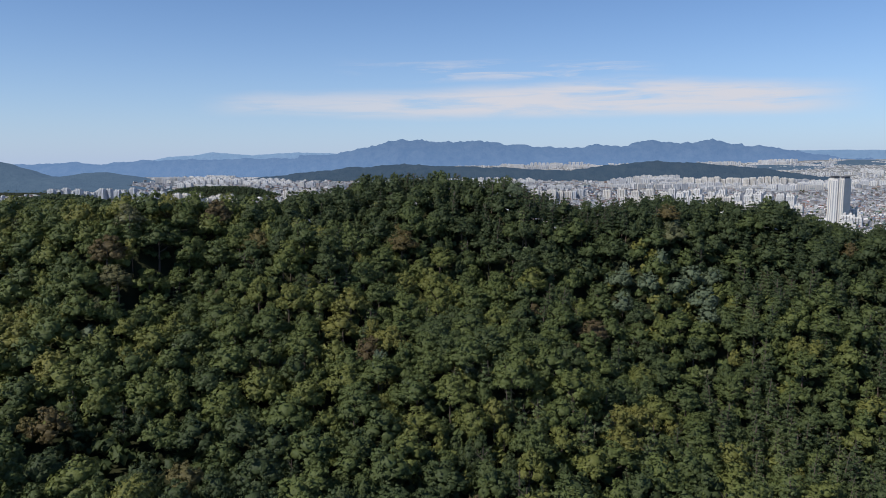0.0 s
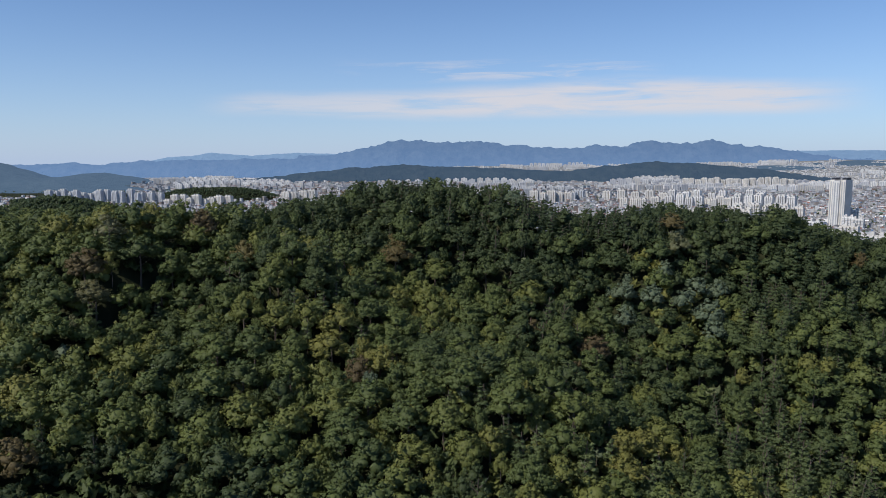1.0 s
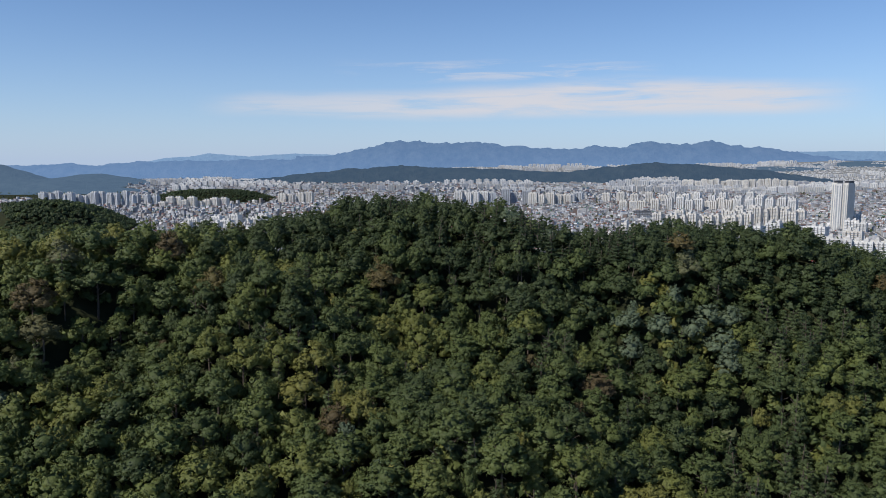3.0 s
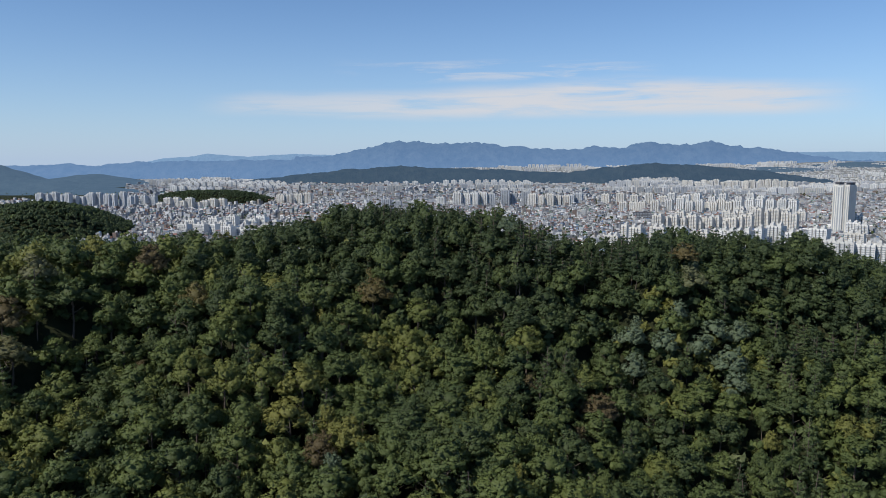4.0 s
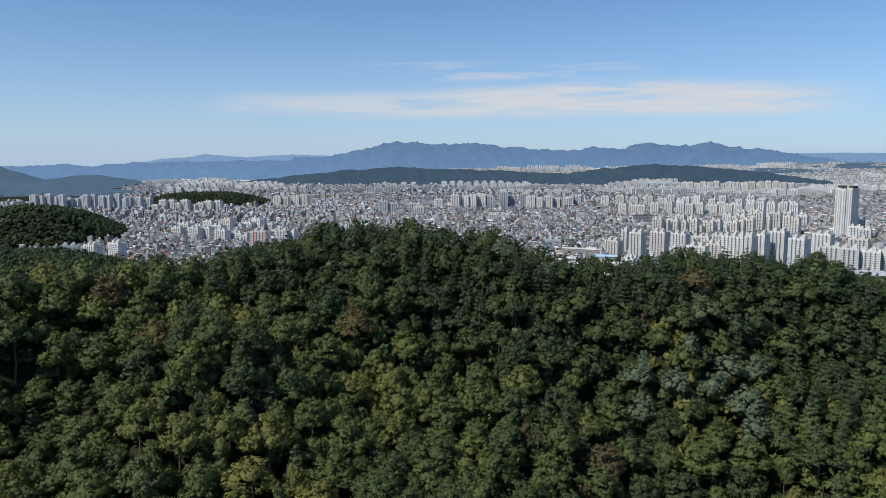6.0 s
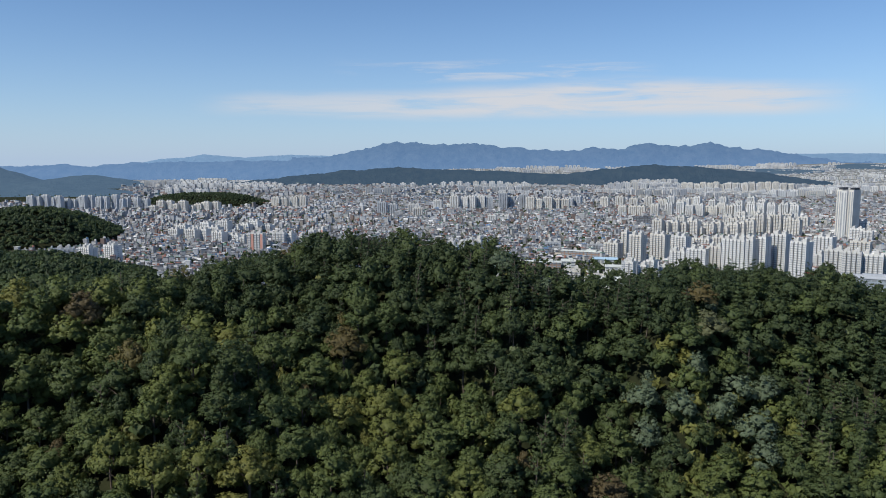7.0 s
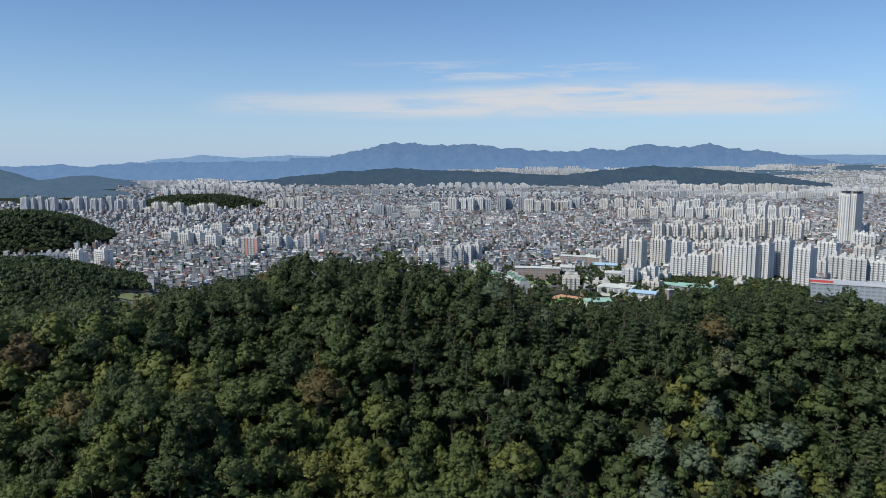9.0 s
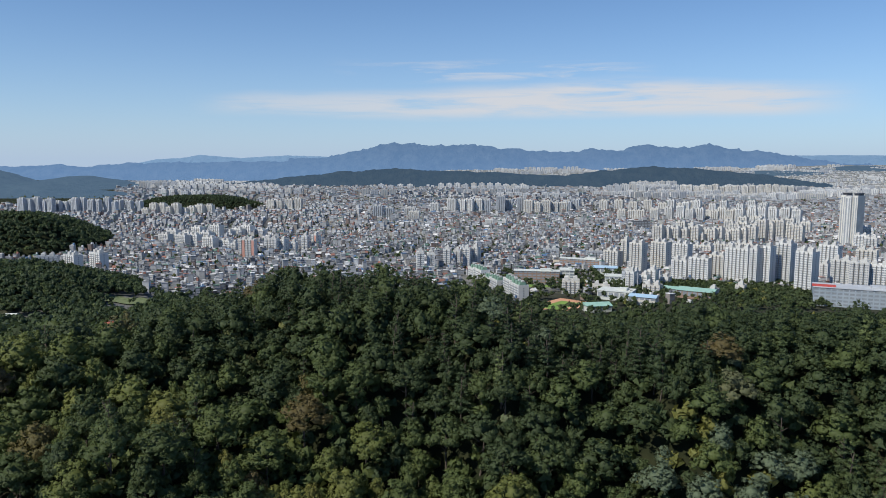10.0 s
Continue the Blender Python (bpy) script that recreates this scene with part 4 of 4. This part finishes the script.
# ------------------------------------------------------------------ school grounds and halls below the hill
M_GREENROOF = plain_material("green_metal_roof", (0.25, 0.42, 0.35), (0.33, 0.50, 0.42), 0.2, 0.5)
M_BLUEROOF = plain_material("pale_blue_metal_roof", (0.33, 0.48, 0.60), (0.41, 0.55, 0.67), 0.2, 0.5)
M_PALEROOF = plain_material("pale_concrete_roof", (0.50, 0.52, 0.48), (0.62, 0.63, 0.60), 0.2, 0.8)
M_BRICK = plain_material("brown_brick", (0.24, 0.16, 0.12), (0.33, 0.23, 0.18), 0.5, 0.85)
M_TURF = plain_material("turf", (0.12, 0.22, 0.04), (0.20, 0.30, 0.06), 0.06, 0.95)
M_TRACK = plain_material("orange_clay_track", (0.50, 0.24, 0.14), (0.60, 0.33, 0.20), 0.1, 0.9)
M_SAND = plain_material("sandy_yard", (0.42, 0.36, 0.27), (0.52, 0.45, 0.34), 0.08, 0.95)
M_CURTAIN = plain_material("blue_grey_curtain_wall", (0.26, 0.31, 0.36), (0.36, 0.41, 0.46), 0.1, 0.4)
M_RED = plain_material("red_sign_panel", (0.42, 0.06, 0.055), (0.50, 0.09, 0.08), 0.2, 0.6)


def hall(name, x, y, w, d, h, angle, wall, roof, label, category, gable=0.0, floors=2):
    """A low public building: walls with window bands, and a roof slab or a shallow gabled roof with eaves."""
    e = new(name)
    e.matrix_world = pose(x, y, float(land(x, y)), 0, 0, angle)
    tagged(e, label, category)
    part_mesh("wall", mesh_from("hall_walls", *boxes(0, 0, -3, w, d, h + 3, 0), [wall]), e)
    if gable:
        v = np.array([(-w / 2 - 0.8, -d / 2 - 0.8, h), (w / 2 + 0.8, -d / 2 - 0.8, h), (w / 2 + 0.8, d / 2 + 0.8, h), (-w / 2 - 0.8, d / 2 + 0.8, h), (-w / 2 - 0.8, 0, h + gable), (w / 2 + 0.8, 0, h + gable)])
        f = np.array([(0, 1, 5, 4), (2, 3, 4, 5), (1, 2, 5, 5), (3, 0, 4, 4), (3, 2, 1, 0)])
        bm = bmesh.new()
        vs = [bm.verts.new(p) for p in v]
        for q in f:
            bm.faces.new([vs[i] for i in dict.fromkeys(q.tolist())])
        me = bpy.data.meshes.new("hall_roof")
        bm.to_mesh(me)
        bm.free()
        me.materials.append(roof)
    else:
        me = mesh_from("hall_roof", *merge(boxes(0, 0, h, w + 1.2, d + 1.2, 0.5, 0), boxes(w * 0.2, 0, h + 0.5, w * 0.25, d * 0.4, 2.2, 0)), [roof])
    part_mesh("roof", me, e)
    for k in range(floors):
        z = h * (k + 0.35) / floors
        for s in (-1, 1):
            n = max(3, int(w / 5))
            tagged(part_mesh("window_band", mesh_from("hall_windows", *boxes((np.arange(n) + 0.5 - n / 2) * w / n, s * (d / 2 + 0.03), z, w / n * 0.75, 0.16, h / floors * 0.52, 0), [M_GLASS]), e), kind="stuff")
    TAKEN.append((x, y, max(w, d) / 2 + 3))
    return e


hall("school", 128, 935, 52, 14, 13, -8, M_BRICK, M_PALEROOF, "brown brick school building with flat roof", "school", floors=4)
hall("school", 165, 945, 16, 22, 13, -8, M_PALEROOF, M_PALEROOF, "grey school wing with flat roof", "school", floors=4)
hall("school", 205, 1060, 58, 13, 10, -25, M_BRICK, M_PALEROOF, "long brown school building beside a yard", "school", floors=3)
hall("gymnasium", 162, 768, 24, 16, 6, 10, M_PALEROOF, M_GREENROOF, "gymnasium with a pale green gabled metal roof", "gymnasium", gable=2.5, floors=1)
hall("gymnasium", 196, 830, 34, 24, 9, -28, M_PALEROOF, M_PALEROOF, "broad hall with a pale flat roof", "hall", floors=1)
hall("gymnasium", 216, 802, 26, 17, 8, -28, M_CREAM, M_BLUEROOF, "hall with a pale blue metal roof", "hall", gable=2.0, floors=2)
hall("market_hall", 282, 838, 36, 24, 8, -32, M_BRICK, M_GREENROOF, "long hall with a mint green metal roof", "hall", gable=2.4, floors=1)
hall("market_hall", 258, 858, 22, 16, 7, -32, M_PALEROOF, M_GREENROOF, "small hall with a mint green metal roof", "hall", gable=1.8, floors=1)
hall("gymnasium", 222, 1000, 30, 18, 8, -14, M_PALEROOF, M_BLUEROOF, "hall with a blue metal roof", "hall", gable=2.0, floors=1)
hall("gymnasium", 225, 930, 36, 20, 8, -14, M_PALEROOF, M_PALEROOF, "hall with a pale roof behind trees", "hall", floors=2)
hall("shopping_centre", 428, 794, 88, 30, 18, -24, M_CURTAIN, M_GREY, "blue-grey shopping centre with glazed storeys", "shop", floors=5)
hall("office_block", 430, 1590, 34, 16, 17, -10, M_DARKCAP, M_DARKCAP, "dark glass-clad office block", "office", floors=5)
tagged(new("roof_sign", mesh_from("roof_sign", *boxes(392, 799, 18.55, 21, 2, 2.2, radians(-24)), [M_RED])), "red sign panel on the shopping centre roof", "sign")


def field(name, x, y, w, d, angle, mat, lift, label, category):
    g = float(land(x, y))
    me = mesh_from(name, *boxes(x, y, g - 0.5, w, d, 0.5 + lift, radians(angle)), [mat])
    tagged(new(name, me), label, category, kind="structure")
    TAKEN.append((x, y, max(w, d) / 2))


field("sports_track", 134, 795, 62, 40, 50, M_TRACK, 0.10, "orange clay running track", "track")
field("playing_field", 132, 793, 44, 22, 50, M_TURF, 0.16, "bright green turf playing field", "field")
field("school_yard", 190, 1100, 60, 36, -25, M_SAND, 0.10, "sandy school yard", "yard")
field("school_lawn", 128, 905, 30, 16, -8, M_TURF, 0.10, "green lawn before the school", "lawn")


def meadow(x, y, w, d, label):
    """A grassy clearing that follows the slope."""
    u, v = np.meshgrid(np.linspace(-1, 1, 17), np.linspace(-1, 1, 13))
    k = np.maximum(np.sqrt(u * u + v * v), 1e-6)
    k = np.maximum(np.abs(u), np.abs(v)) / k
    px, py = x + u * k * w * (1 + 0.15 * np.sin(5 * v)), y + v * k * d * (1 + 0.2 * np.sin(4 * u))
    i = np.arange(12)[:, None] * 17 + np.arange(16)[None]
    me = mesh_from("meadow", np.stack([px.ravel(), py.ravel(), land(px, py).ravel() + 1.2], 1), np.stack([i, i + 1, i + 18, i + 17], -1).reshape(-1, 4), [M_MEADOW], True)
    tagged(new("meadow", me), label, "meadow", kind="structure")


M_MEADOW = plain_material("meadow_grass", (0.095, 0.125, 0.05), (0.17, 0.195, 0.09), 0.25, 0.95)
meadow(-290, 802, 24, 15, "light green grassy clearing on the wooded slope")
meadow(-340, 708, 24, 9, "pale grassy valley floor beside sheds")
meadow(-492, 1064, 34, 14, "light green scrubby clearing on the hill")
hall("shed", -262, 690, 9, 7, 4, 20, M_PALEROOF, plain_material("red_sheet_roof", (0.5, 0.10, 0.07), (0.6, 0.15, 0.10), 0.3, 0.6), "small shed with a red roof among trees", "shed", gable=1.4, floors=1)
hall("shed", -336, 704, 12, 8, 4, 35, M_GREY, M_PALEROOF, "small grey shed in the valley", "shed", gable=1.2, floors=1)
hall("shed", -354, 712, 9, 8, 4, 10, M_GREY, M_PALEROOF, "small grey shed in the valley", "shed", gable=1.2, floors=1)

# ------------------------------------------------------------------ low houses
KEEP = np.array(TAKEN)


def free(x, y, margin=4.0):
    ok = np.ones(len(x), bool)
    for cx, cy, r in KEEP:
        ok &= (x - cx) ** 2 + (y - cy) ** 2 > (r + margin) ** 2
    return ok


AVENUES = []


def avenue(width, *points):
    """An asphalt street with pavements, laid over the plain from point to point."""
    pts = np.array(points, float)
    seg = [np.linspace(a, b, 24, endpoint=False) for a, b in zip(pts[:-1], pts[1:])] + [pts[-1:]]
    line = np.concatenate(seg)
    AVENUES.append((line, width / 2 + 7))
    way = np.gradient(line, axis=0)
    way /= np.linalg.norm(way, axis=1)[:, None]
    side = np.stack([-way[:, 1], way[:, 0]], 1)
    for name, w, lift, mat, label in (("pavement", width + 5, 0.35, M_PAVING, "pale concrete pavement along an avenue"), ("road", width, 0.42, M_ASPHALT, "grey asphalt avenue through the city")):
        l, r = line - side * w / 2, line + side * w / 2
        xy = np.stack([l, r], 1).reshape(-1, 2)
        z = land(xy[:, 0], xy[:, 1]) + lift
        i = np.arange(len(line) - 1) * 2
        me = mesh_from(name, np.column_stack([xy, z]), np.stack([i, i + 1, i + 3, i + 2], 1), [mat])
        tagged(new(name, me), label, name, kind="structure")


M_ASPHALT = plain_material("asphalt", (0.07, 0.07, 0.072), (0.11, 0.11, 0.11), 0.1, 0.9)
M_PAVING = plain_material("concrete_paving", (0.30, 0.30, 0.29), (0.40, 0.39, 0.38), 0.2, 0.9)
avenue(16, (-240, 775), (-150, 960), (-60, 1160), (120, 1640), (420, 2500))
avenue(14, (640, 1050), (830, 1500), (1180, 2350), (1500, 3300))
avenue(12, (-420, 1090), (-120, 1110), (160, 1200), (420, 1190))
avenue(14, (-560, 1700), (-120, 1600), (300, 1680), (820, 1560))


def lanes(step, street, y_lo, y_hi, seed):
    """House plots along bent lanes; returns places and headings inside the wedge of land that lies open to the hill."""
    r = np.random.default_rng(seed)
    span = 0.66 * y_hi + 200
    u, v = np.meshgrid(np.arange(-span, span, step), np.arange(y_lo, y_hi, step))
    iu = np.round(u / step).astype(int)
    iv = np.round((v - y_lo) / step).astype(int)
    keep = ((iv % 3) != 2) & ((iu % street) != 0)
    u, v = u[keep], v[keep]
    ang = 0.28 * np.sin(u * 0.0031 + 1.0) + 0.30 * np.sin(v * 0.0027 + u * 0.0013) + 0.12 * np.sin(v * 0.011)
    x = u + 46 * np.sin(v * 0.0052 + 0.8) + r.uniform(-1.2, 1.2, u.shape)
    y = v + 52 * np.sin(u * 0.0047) + 16 * np.sin(u * 0.017 + v * 0.004) + r.uniform(-1.2, 1.2, u.shape)
    inside = (np.abs(x - 12) < 0.63 * (y - 87) + 30) & (y > y_lo) & (y < y_hi)
    h = land(x, y)
    inside &= ((h < 9) | (y > 3850)) & free(x, y, step * 0.3)
    inside &= ~((x < -0.43 * (y - 87)) & (y > 2250)) & ~((x < -0.30 * y) & (y > 3950))
    for line, gap in AVENUES:
        near = np.where(inside)[0]
        d2 = np.full(len(near), 1e12)
        for a, b in line:
            d2 = np.minimum(d2, (x[near] - a) ** 2 + (y[near] - b) ** 2)
        inside[near[d2 < gap * gap]] = False
    inside &= ~((x < -60) & (y < 796 - 0.72 * (x + 220))) & ~((x > 10) & (y < 800))
    inside &= ~((x > 40) & (x < 290) & (y < 985) & (r.random(len(x)) > 0.10)) & ~((y < 900 - 0.45 * (x - 300)) & (x > 280))
    inside &= r.random(len(x)) > 0.17
    ang = ang + r.normal(0, 0.14, ang.shape)
    return x[inside], y[inside], ang[inside]


def house_field():
    r = np.random.default_rng(31)
    near, mid = lanes(7.3, 8, 600, 1550, 1), lanes(9.8, 7, 1550, 2550, 4)
    x, y, a = (np.concatenate(q) for q in zip(near, mid))
    big = np.concatenate([np.full(len(near[0]), 0.62), np.full(len(mid[0]), 0.84)])
    n = len(x)
    w, d = r.uniform(6.5, 11.6, n) * big, r.uniform(6.5, 11.0, n) * big
    h = r.choice([3.6, 6.2, 6.8, 9.0, 9.4, 12.0, 15.5], n, p=[0.16, 0.22, 0.22, 0.15, 0.12, 0.08, 0.05])
    h = h * (0.55 + 0.45 * big)
    z = land(x, y) - 0.6
    gable = (h < 7) & (r.random(n) < 0.30)
    order = np.argsort((y - 87) ** 2 + (x - 12) ** 2 + 1e7 * (np.abs(x + 180) > 260))
    single = np.zeros(n, bool)
    single[order[:300]] = True
    # single houses nearest to the hill
    for i in np.where(single)[0]:
        e = new("house")
        e.matrix_world = pose(x[i], y[i], z[i], 0, 0, math.degrees(a[i]))
        tagged(e, "low gabled town house with tiled roof" if gable[i] else "low flat-roofed concrete town house", "house", "houses of the town")
        part_mesh("wall", mesh_from("house_walls", *boxes(0, 0, 0, w[i], d[i], h[i] + 0.6, 0), [M_HWALL_OB]), e)
        part_mesh("roof", mesh_from("house_roof", *house_roofs(np.zeros(1), np.zeros(1), np.array([h[i] + 0.6]), w[i:i + 1], d[i:i + 1], np.zeros(1), gable[i:i + 1], r), [M_HROOF_OB]), e)
        if h[i] > 5:
            k = int(h[i] // 3)
            win = boxes(np.tile([-w[i] * 0.24, w[i] * 0.24], k), -d[i] / 2 - 0.03, np.repeat(np.arange(k) * 3.0 + 1.6, 2), w[i] * 0.3, 0.14, 1.3, 0)
            tagged(part_mesh("window_rows", mesh_from("house_windows", *win, [M_GLASS]), e), kind="stuff")
    s = ~single
    e = tagged(new("low_rise_town"), "densely packed low houses with white grey red blue and green roofs", "houses", kind="stuff")
    tagged(part_mesh("walls", mesh_from("town_walls", *boxes(x[s], y[s], z[s], w[s], d[s], h[s] + 0.6, a[s]), [M_HWALL]), e), kind="stuff")
    tagged(part_mesh("roofs", mesh_from("town_roofs", *house_roofs(x[s], y[s], z[s] + h[s] + 0.6, w[s], d[s], a[s], gable[s], r), [M_HROOF]), e), kind="stuff")
    # window bands on the sides that face the hill
    tall = s & (h > 5) & (y < 1350)
    k = tall
    bx, by = x[k] + np.sin(a[k]) * (d[k] / 2 + 0.03), y[k] - np.cos(a[k]) * (d[k] / 2 + 0.03)
    tagged(part_mesh("windows", mesh_from("town_windows", *merge(boxes(bx, by, z[k] + 1.7, w[k] * 0.7, 0.14, 1.2, a[k]), boxes(bx, by, z[k] + 4.7, w[k] * 0.7, 0.14, 1.2, a[k])), [M_GLASS]), e), kind="stuff")


def house_roofs(x, y, z, w, d, a, gable, r):
    lots = []
    f = ~gable
    if f.any():
        lots.append(boxes(x[f], y[f], z[f], w[f] + 0.5, d[f] + 0.5, 0.45, a[f]))
        b = f & (r.random(len(x)) < 0.75) & (y < 1900)
        if b.any():
            ox, oy = w[b] * 0.22, d[b] * 0.22
            c, s = np.cos(a[b]), np.sin(a[b])
            lots.append(boxes(x[b] + ox * c - oy * s, y[b] + ox * s + oy * c, z[b] + 0.45, w[b] * 0.36, d[b] * 0.4, 2.3, a[b]))
    if gable.any():
        v, q = boxes(x[gable], y[gable], z[gable], w[gable] + 1.0, d[gable] + 1.0, 2.4, a[gable])
        v = v.reshape(-1, 8, 3)
        for i, j in ((4, 7), (5, 6)):
            m = (v[:, i] + v[:, j]) / 2
            v[:, i] = m + (v[:, i] - m) * 0.04
            v[:, j] = m + (v[:, j] - m) * 0.04
        lots.append((v.reshape(-1, 3), q))
    return merge(*lots)


def far_town():
    r = np.random.default_rng(57)
    x, y, a = lanes(19.0, 7, 2550, 3900, 2)
    n = len(x)
    w, d = r.uniform(11, 17, n), r.uniform(10, 16, n)
    h = r.choice([5, 8, 11, 16], n, p=[0.35, 0.4, 0.18, 0.07])
    z = land(x, y) - 0.8
    e = tagged(new("far_low_rise_town"), "distant pale low-rise city spread over the plain", "houses", kind="stuff")
    tagged(part_mesh("walls", mesh_from("far_walls", *boxes(x, y, z, w, d, h, a), [M_HWALL]), e), kind="stuff")
    tagged(part_mesh("roofs", mesh_from("far_roofs", *boxes(x, y, z + h, w + 0.5, d + 0.5, 0.5, a), [M_HROOF]), e), kind="stuff")
    x, y, a = lanes(14.0, 6, 3900, 4560, 3)
    n = len(x)
    tagged(part_mesh("hazy_houses", mesh_from("far_houses", *boxes(x, y, land(x, y) - 0.8, r.uniform(7, 11, n), r.uniform(7, 10, n), r.choice([2.0, 3.0, 4.5], n), a), [M_FARAPT]), e), kind="stuff")
    # far apartment estates in rows
    cx = r.uniform(-1, 1, 150)
    cy = 2450 + 2080 * r.random(150) ** 0.75
    cx = 12 + cx * 0.62 * (cy - 87)
    dens = np.clip(0.30 + 0.55 * (cx > 300) + 0.30 * (cy > 3000) + 0.25 * (cx < -700), 0, 1)
    use = r.random(150) < dens
    lots, wins = [], []
    for px, py in zip(cx[use], cy[use]):
        if (land(px, py) > 12 and py < 3850) or (px < -0.40 * py and py > 2200) or (px < -350 and py < 3350) or (abs(px - 150) < 800 and 3200 < py < 3920):
            continue
        ang = r.choice([-0.25, -0.1, -0.4, -0.6, 0.15])
        k = r.integers(4, 10)
        fl = r.integers(7, 13)
        rows_n = r.integers(1, 4)
        for j in range(rows_n):
            i = np.arange(k)
            g = 0.85 if py < 3850 else 0.5
            ox, oy = ((i - k / 2) * 40 + r.uniform(-3, 3, k)) * g, np.full(k, j * 48.0 * g)
            bx, by = px + ox * math.cos(ang) - oy * math.sin(ang), py + ox * math.sin(ang) + oy * math.cos(ang)
            ht = (fl + r.integers(-1, 2, k)) * 2.8 * g
            zz = land(bx, by) - 1
            lots.append(boxes(bx, by, zz, 31 * g, 12 * g, ht + 1, ang))
            lots.append(boxes(bx, by, zz + ht + 1, 8 * g, 6 * g, 4 * g, ang))
            for q in (-0.36, -0.12, 0.12, 0.36):
                wx, wy = bx + (q * 31 * math.cos(ang) + 6.1 * math.sin(ang)) * g, by + (q * 31 * math.sin(ang) - 6.1 * math.cos(ang)) * g
                wins.append(boxes(wx, wy, zz + 2, 3.6 * g, 0.3, ht - 3, ang))
    for ax, bx, ay, k, fl in ((30, 420, 3640, 11, 10), (-260, -120, 3660, 4, 7), (760, 1050, 3300, 9, 13), (180, 420, 3480, 7, 8), (1022, 1226, 3885, 8, 12), (-1010, -840, 2850, 7, 9), (-1480, -820, 3800, 20, 7), (-1290, -720, 3480, 15, 6), (-820, -560, 3120, 8, 7)):
        cx, cy = np.linspace(ax, bx, k), ay + r.uniform(-14, 14, k)
        ht = (fl + r.integers(-1, 2, k)) * 2.8
        zz = land(cx, cy) - 1
        lots += [boxes(cx, cy, zz, 27, 12, ht + 1, -0.2), boxes(cx, cy, zz + ht + 1, 8, 6, 3.5, -0.2)]
        for q in (-9, 0, 9):
            wins.append(boxes(cx + q * 0.98 - 1.22, cy - q * 0.2 - 5.98, zz + 2, 3.6, 0.3, ht - 3, -0.2))
    # estates on the rising ground far to the east
    for _ in range(70):
        px, py = r.uniform(450, 2700), r.uniform(3880, 4560)
        if abs(px - 1000) < 420 and py < 4080:
            continue
        k, ang = r.integers(4, 10), r.choice([-0.3, -0.1, 0.1])
        bx, by = px + np.arange(k) * 24 * math.cos(ang), py + np.arange(k) * 24 * math.sin(ang)
        ht = r.uniform(9, 22) + r.uniform(-2, 2, k)
        zz = land(bx, by) - 1
        lots += [boxes(bx, by, zz, 17, 8, ht, ang), boxes(bx, by, zz + ht, 5, 4, 2, ang)]
        wins.append(boxes(bx + 4.1 * math.sin(ang), by - 4.1 * math.cos(ang), zz + 2, 6, 0.3, ht - 4, ang))
    e = tagged(new("far_apartment_estates"), "distant pale apartment estates in even rows", "apartment building", kind="stuff")
    tagged(part_mesh("walls", mesh_from("estate_walls", *merge(*lots), [M_FARAPT]), e), kind="stuff")
    tagged(part_mesh("balcony_glazing", mesh_from("estate_glazing", *merge(*wins), [M_FARGLASS]), e), kind="stuff")


house_field()
far_town()


def town_trees():
    r = np.random.default_rng(77)
    n = 6800
    y = 600 + 2400 * r.random(n) ** 1.3
    x = 12 + r.uniform(-1, 1, n) * 0.62 * (y - 87)
    patch = np.array([noise.noise(Vector((a * 0.008, b * 0.008, 2.0))) for a, b in zip(x, y)])
    ok = (r.random(n) < 0.40 + 1.2 * np.clip(patch, 0, 1)) & free(x, y, -6) & (land(x, y) < 9)
    # green belt at the foot of the front apartments and round the school
    gx = np.concatenate([r.uniform(60, 260, 760), r.uniform(250, 420, 420)])
    gy = np.concatenate([r.uniform(700, 1000, 760), 905 + r.uniform(-60, 5, 420)])
    gy[760:] -= (gx[760:] - 300) * 0.45
    gx, gy = np.concatenate([gx, r.uniform(20, 440, 1600), r.uniform(280, 420, 500)]), np.concatenate([gy, r.uniform(600, 730, 1600), r.uniform(770, 910, 500)])
    k = free(gx, gy, -7)
    x, y = np.concatenate([x[ok], gx[k]]), np.concatenate([y[ok], gy[k]])
    far_wood("town_trees", x, y, 0.5, "green street and garden trees between the houses", 3.5, 3, 13, 1.15, 0.15)
    # wooded knoll inside the city
    gx, gy = np.meshgrid(np.arange(-880, -400, 8.0), np.arange(1980, 2260, 8.0))
    x, y = (gx + r.uniform(-3, 3, gx.shape)).ravel(), (gy + r.uniform(-3, 3, gy.shape)).ravel()
    k = (land(x, y) > 9) & free(x, y, 2)
    # lowered pine tint: cloud shadow over the knoll painted into its leaves
    far_wood("knoll_woodland", x[k], y[k], 0.5, "dark wooded knoll among the apartment blocks", 5.2, 5, 30, 0.9, 0.60, M_PINE_ST)


town_trees()
